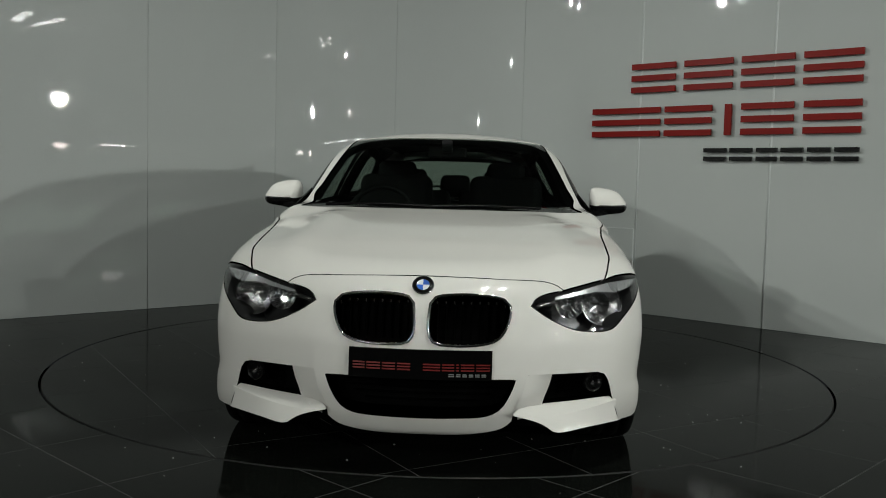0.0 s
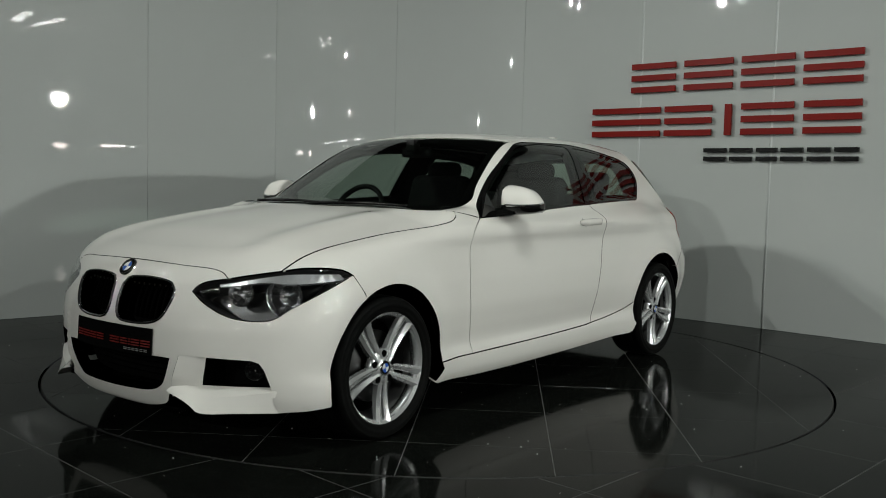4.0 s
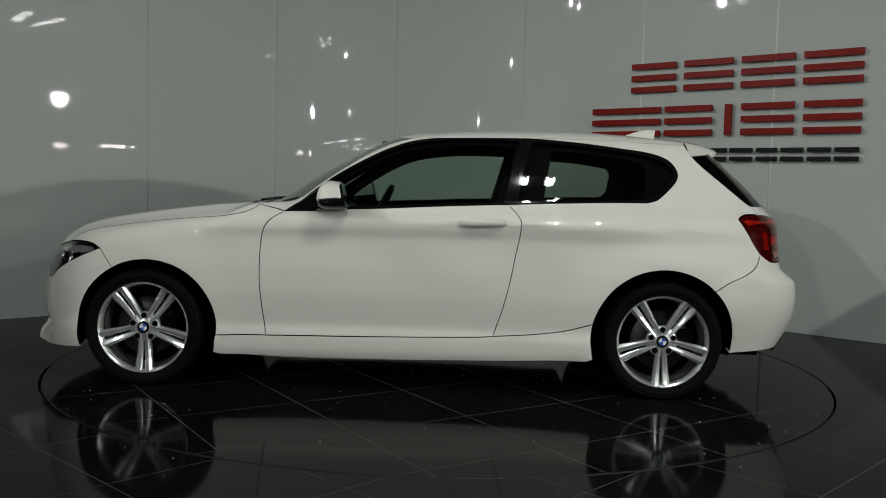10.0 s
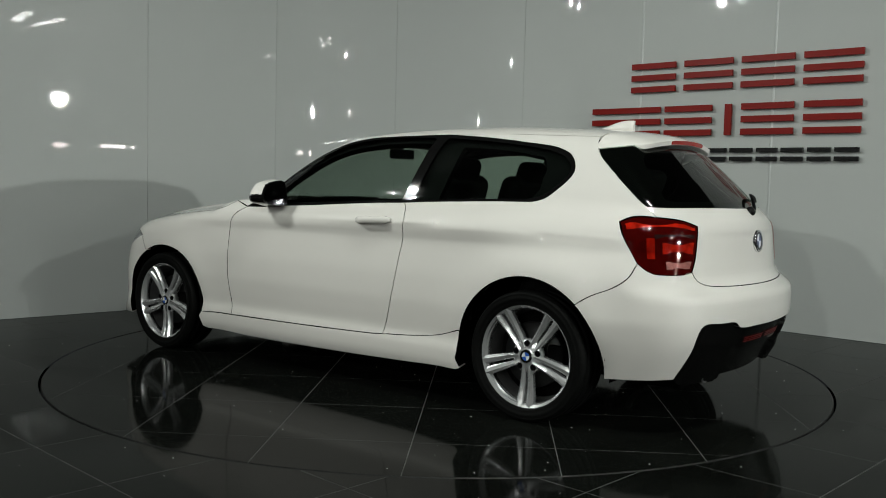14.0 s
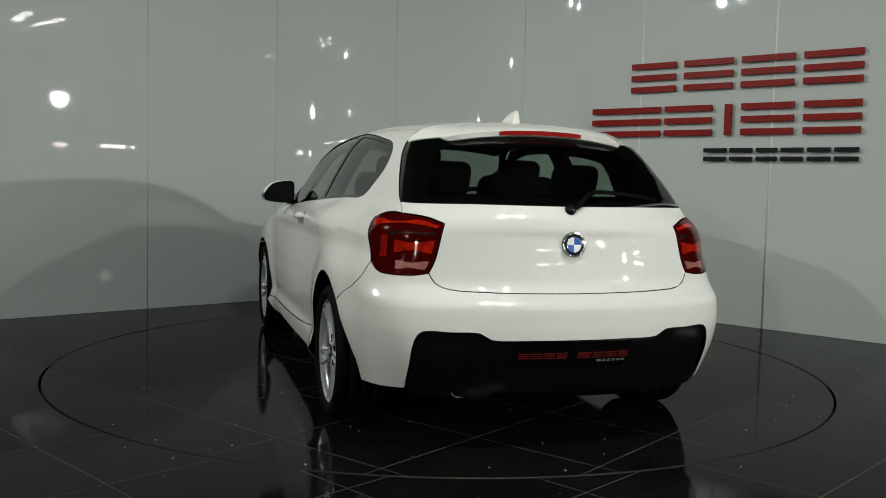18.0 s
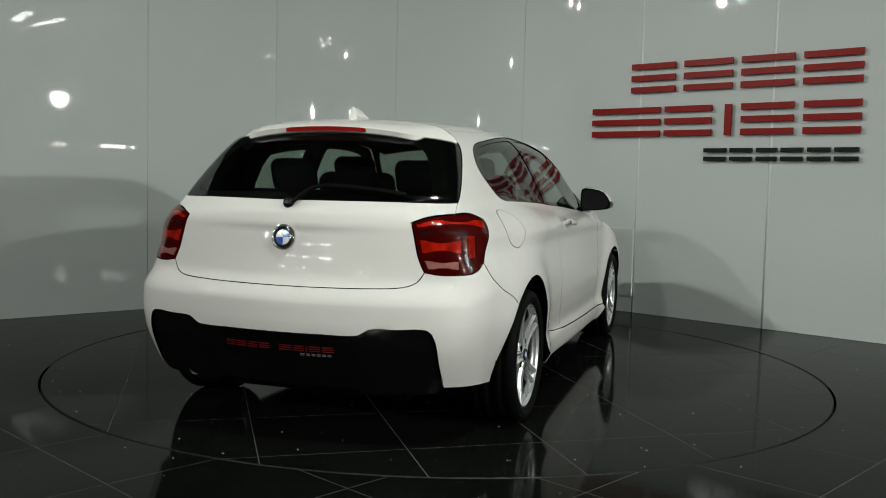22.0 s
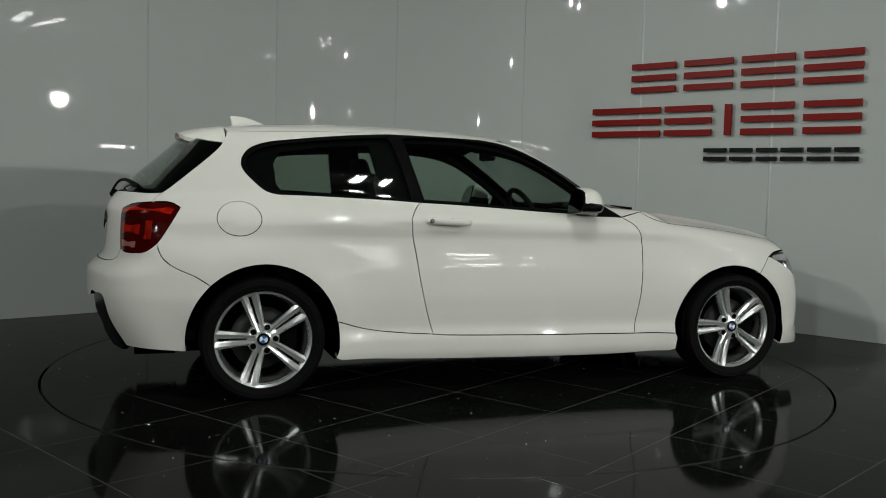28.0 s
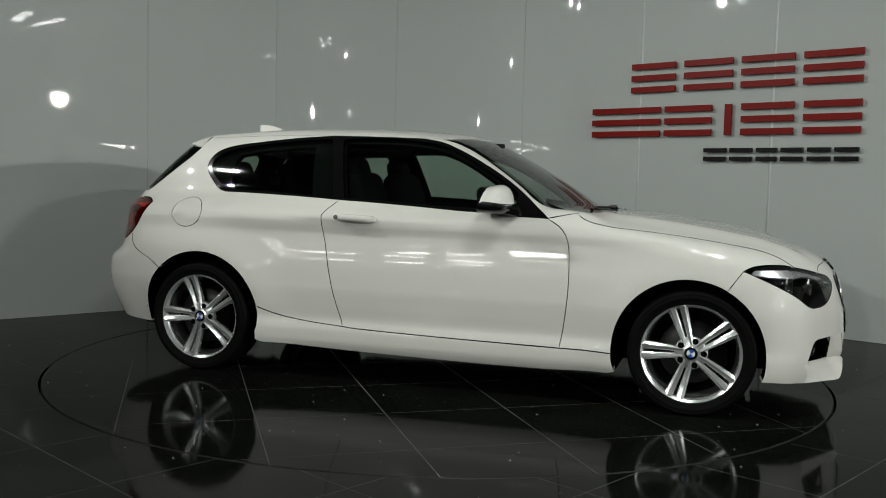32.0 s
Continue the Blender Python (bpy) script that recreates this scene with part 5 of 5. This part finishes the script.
for s in (1, -1):
    lo, hi = bmesh.new(), bmesh.new()
    for bm, up in ((hi, 1), (lo, -1)):
        mirror_shell(bm)
        bmesh.ops.bisect_plane(bm, geom=list(bm.verts) + list(bm.edges) + list(bm.faces), plane_co=(.45, .88, .990), plane_no=(.10 * up, 0, up), clear_inner=True)
        for f in bm.faces:
            f.smooth = len(f.verts) <= 4
        for e in bm.edges:
            e.smooth = not (len(e.link_faces) == 2 and e.calc_face_angle(0) > .7)
        flipped(bm, s)
    mir = part("door_mirror", hi, PAINT, car, "white door mirror with a black underside")
    part("underside", lo, GLOSS_BLACK, mir)
    edge = [(x, .838 + (.985 - .838) * k, .990 - (x - .45) * .10) for x, k in MIRROR_RINGS[2:8]] + [(.4515, .878, .9895), (.454, .838, .989)]
    part("indicator_strip", flipped(bar_loft([[(x, y - .004, z - .006), (x + .001, y + .003, z - .002), (x + .001, y + .003, z + .004), (x, y - .004, z + .005)] for x, y, z in edge]), s), CHROME, mir, "clear indicator strip")
    rear = np.array(MIRROR_BACK)
    mid = rear.mean(0)
    for nm, k, x0, x1, mat in (("frame", .97, .301, .318, GLOSS_BLACK), ("mirror_glass", .86, .2985, .3005, MIRROR)):
        pts = mid + (rear - mid) * k
        part(nm, flipped(bar_loft([[(x - (z - 1.0) * -.25, y, z) for y, z in pts] for x in (x0, x1)]), s), mat, mir)
    part("arm", flipped(bar_loft([[(.48, .735, .912), (.47, .735, .952), (.37, .735, .955), (.36, .735, .918)], [(.465, .80, .930), (.46, .80, .962), (.37, .80, .966), (.35, .80, .935)], [(.44, .88, .944), (.44, .88, .975), (.36, .88, .976), (.34, .88, .946)]]), s), GLOSS_BLACK, mir)
    sail = S((.60, .932), (.44, .935), (.45, 1.05), (.48, 1.035)) * [1, s, 1]
    part("sail_panel", bar_loft([[tuple(q) for q in sail], [tuple(q + [0, s * .004, 0]) for q in sail]]), GLOSS_BLACK, mir)
    # pull handle over its cup
    secs = []
    for k in range(15):
        u = k / 14
        x = -.284 - .240 * u
        base = side_at(x, .888)
        lift = .038 * min(1, math.sin(math.pi * min(u, 1 - u) * 1.9 + .12) if min(u, 1 - u) < .26 else 1)
        hh = .0185 * (.55 + .45 * min(1, min(u, 1 - u) * 7))
        zc = .889 + .008 * u
        secs.append([(x, s * (base[1] - .004), zc - hh), (x, s * (base[1] + lift * .8), zc - hh * .95), (x, s * (base[1] + lift), zc), (x, s * (base[1] + lift * .8), zc + hh * .95), (x, s * (base[1] - .004), zc + hh)])
    hb = bar_loft(secs)
    for f in hb.faces:
        f.smooth = len(f.verts) == 4
    handle = part("door_handle", hb, PAINT, car, "white pull handle")
    if s < 0:
        part("lock", lathe([(.001, .003), (.007, .003), (.008, .001), (.010, .001), (.0115, .0035), (.0125, .0)], 20), ALLOY_DARK, handle, at=Matrix.Translation((-.505, -side_at(-.505, .893)[1] - .030, .8965)) @ Matrix.Rotation(math.pi, 4, "Z"))
    cup = np.array([side_at(-.405 + .085 * math.cos(a), .893 + .033 * math.sin(a)) for a in np.linspace(0, 2 * math.pi, 28)[:-1]])
    panel("cup", FLANK, [cup], PAINT, handle, off=.0012, depth=.003, gap=0, grid=.02, sides=(s,), sink=lambda q, n: q - n * (.012 * np.clip(1 - ((q[:, :1] + .405) / .085) ** 2 - ((q[:, 2:] - .893) / .033) ** 2, 0, 1)))

wl = line([tail_at(0, .992) + [-.012, 0, 0], tail_at(-.03, 1.005) + [-.022, 0, 0], R((-.09, 1.045))[0] + [-.03, 0, .01], R((-.16, 1.060))[0] + [-.022, 0, .008], R((-.34, 1.052))[0] + [-.014, 0, .004], R((-.47, 1.035))[0] + [-.008, 0, .002]], .02)
wiper = part("rear_wiper", tube_along(wl, .011, closed=False, squash=.6), BORDER, car, "black rear wiper parked on the glass")
part("pivot", lathe([(.001, .022), (.018, .020), (.024, .008), (.024, -.01)], 20), SATIN_BLACK, wiper, at=facing_pose(tail_at(0, .990)))
for y0, y1 in ((.50, -.08), (-.06, -.58)):
    wl = line([screen_at(y0, .968) + [.018, 0, .008], screen_at((y0 + y1) / 2, .972) + [.018, 0, .008], screen_at(y1, .966) + [.015, 0, .006]], .04)
    part("front_wiper", tube_along(wl, .008, closed=False, sides=6), SATIN_BLACK, car, "black windscreen wiper")


# ---- cabin ----
cabin = part("cabin", box(bmesh.new(), -1.75, .85, -.70, .70, .28, .34, .01), CLOTH, car, "black cabin interior")
low_ring = loop(line(S((.70, .40), (-1.0, .42))), line(S((-1.0, .42), (-1.0, .70))), line(S((-1.0, .70), (-1.80, .75))), line(S((-1.80, .75), (-1.80, .96))), line(S((-1.80, .955), (-1.25, .985), (-.5, .965), (.60, .905))), line(S((.60, .905), (.70, .40))))
panel("side_lining", FLANK, [low_ring], TRIM, cabin, sides=(1, -1), off=-.07, depth=.01, grid=.06)
panel("headlining", FLANK, [loop(line(D((.10, .48), (-.5, .50), (-1.2, .46), (-1.49, .43))), line(D((-1.49, .43), (-1.5, -.43))), other(line(D((.10, .48), (-.5, .50), (-1.2, .46), (-1.49, .43)))), line(D((.10, -.48), (.12, .48))))], CLOTH, cabin, off=-.035, depth=.01, grid=.06)
lining_pane = loop(line(S((-.705, 1.003), (-.971, 1.020), (-1.22, 1.028))), line(S((-1.25, 1.035), (-1.282, 1.075), (-1.285, 1.13), (-1.292, 1.185), (-1.27, 1.235))),
                   line(S((-1.25, 1.255), (-1.143, 1.275), (-.99, 1.295), (-.837, 1.306), (-.77, 1.308))), line(S((-.762, 1.30), (-.735, 1.15), (-.708, 1.01))))
panel("pillar_lining", FLANK, [side_ring, DOOR_PANE, lining_pane], CLOTH, cabin, sides=(1, -1), off=-.03, depth=.03, gap=-.012, grid=.06)
panel("quarter_lining", FLANK, [quarter], CLOTH, cabin, sides=(1, -1), off=-.028, depth=.001, gap=.004, grid=.06)
panel("tail_lining", TAIL_ON, [loop(*hatch, *[other(q) for q in hatch[::-1]])], CLOTH, cabin, off=-.06, depth=.01, grid=.06)
secs = []
for y in np.linspace(-.70, .70, 21):
    hump = .035 * math.exp(-((y + .36) / .2) ** 2)
    secs.append([(.80, y, .90), (.62, y, .935 + hump * .4), (.42, y, .925 + hump), (.30, y, .86 + hump * .5), (.27, y, .70), (.40, y, .45), (.80, y, .45)])
db = bar_loft(secs)
part("dashboard", db, TRIM, cabin, "black dashboard")


def cushion(x0, x1, y0, y1, z0, z1, round_by, m=None):
    bm = bmesh.new()
    box(bm, x0, x1, y0, y1, z0, z1)
    bmesh.ops.bevel(bm, geom=list(bm.edges), offset=round_by, segments=4, profile=.5, affect="EDGES")
    for f in bm.faces:
        f.smooth = True
    if m is not None:
        bmesh.ops.transform(bm, matrix=m, verts=bm.verts)
    return bm


for s in (1, -1):
    y = .355 * s
    seat = part("front_seat", cushion(-.42, .12, y - .25, y + .25, .42, .56, .05), CLOTH, cabin, "black cloth front seat")
    lean = Matrix.Translation((-.40, y, .465)) @ Matrix.Rotation(radians(-17), 4, "Y")
    part("backrest", cushion(-.06, .07, -.235, .235, 0, .705, .062, lean), CLOTH, seat)
    part("headrest", cushion(-.045, .05, -.125, .125, .625, .80, .047, lean), CLOTH, seat)
    for q in (-.06, .06):
        part("post", lathe([(.006, .58), (.006, .66)], 8, "z"), CHROME, seat, at=lean @ Matrix.Translation((0, q, 0)))
    rlean = Matrix.Translation((-1.18, .33 * s, .52)) @ Matrix.Rotation(radians(-20), 4, "Y")
    rs = part("rear_seat", cushion(-1.22, -.72, .33 * s - .30, .33 * s + .30, .40, .54, .05), CLOTH, cabin, "black cloth rear seat")
    part("backrest", cushion(-.05, .06, -.30, .30, 0, .55, .05, rlean), CLOTH, rs)
    part("headrest", cushion(-.045, .045, -.120, .120, .545, .715, .045, rlean), CLOTH, rs)
    for q in (-.05, .05):
        part("post", lathe([(.006, .50), (.006, .56)], 8, "z"), CHROME, rs, at=rlean @ Matrix.Translation((0, q, 0)))
mid = part("rear_seat", cushion(-1.22, -.72, -.028, .028, .40, .545, .012), CLOTH, cabin, "black cloth middle rear seat")
part("headrest", cushion(-.04, .04, -.11, .11, .525, .675, .045, Matrix.Translation((-1.18, 0, .52)) @ Matrix.Rotation(radians(-20), 4, "Y")), CLOTH, mid)
part("parcel_shelf", box(bmesh.new(), -1.90, -1.42, -.60, .60, .945, .962, .004), CLOTH, cabin, "black parcel shelf")
wheel_at = Matrix.Translation((.235, -.36, .895)) @ Matrix.Rotation(radians(-26), 4, "Y")
tor = [[(.016 * math.cos(b), (.185 + .016 * math.sin(b)) * math.cos(a), (.185 + .016 * math.sin(b)) * math.sin(a)) for b in np.linspace(0, 2 * math.pi, 9)[:-1]] for a in np.linspace(0, 2 * math.pi, 41)]
sw = bar_loft(tor, False)
for f in sw.faces:
    f.smooth = True
steer = part("steering_wheel", sw, TRIM, cabin, "black steering wheel", wheel_at)
part("boss", cushion(-.03, .03, -.07, .07, -.06, .05, .02), TRIM, steer)
for y0, y1 in ((-.175, -.06), (.06, .175)):
    part("arm", box(bmesh.new(), -.01, .01, y0, y1, -.02, .02, .004), TRIM, steer)
part("rear_view_mirror", cushion(.10, .135, -.11, .11, 1.235, 1.295, .015), TRIM, cabin, "black rear-view mirror")
part("mirror_stem", box(bmesh.new(), .13, .19, -.03, .03, 1.265, 1.335, .01), TRIM, cabin)


# ---- what moves: the turntable and the car on it ----
# heading of the car's nose, degrees, at times in seconds
HEADING_T = [0, .5, 1, 2, 3, 6, 9, 12, 15, 18, 21, 24, 27, 30, 32]
HEADING = [-92.6, -95.96, -100.48, -109.61, -118.54, -145.19, -171.94, -198.98, -225.68, -252.7, -279.72, -306.43, -333.29, -359.79, -377.5]
CAR_X, CAR_Y = .179, .036


def motions():
    times = [0, .5] + list(range(1, 33))
    turns = [float(np.interp(t, HEADING_T, HEADING)) for t in times]
    walk(turntable, [(t, pose(0, 0, 0, 0, 0, a)) for t, a in zip(times, turns)])
    walk(car, [(t, pose(0, 0, 0, 0, 0, a) @ pose(CAR_X, CAR_Y, 0)) for t, a in zip(times, turns)])


motions()
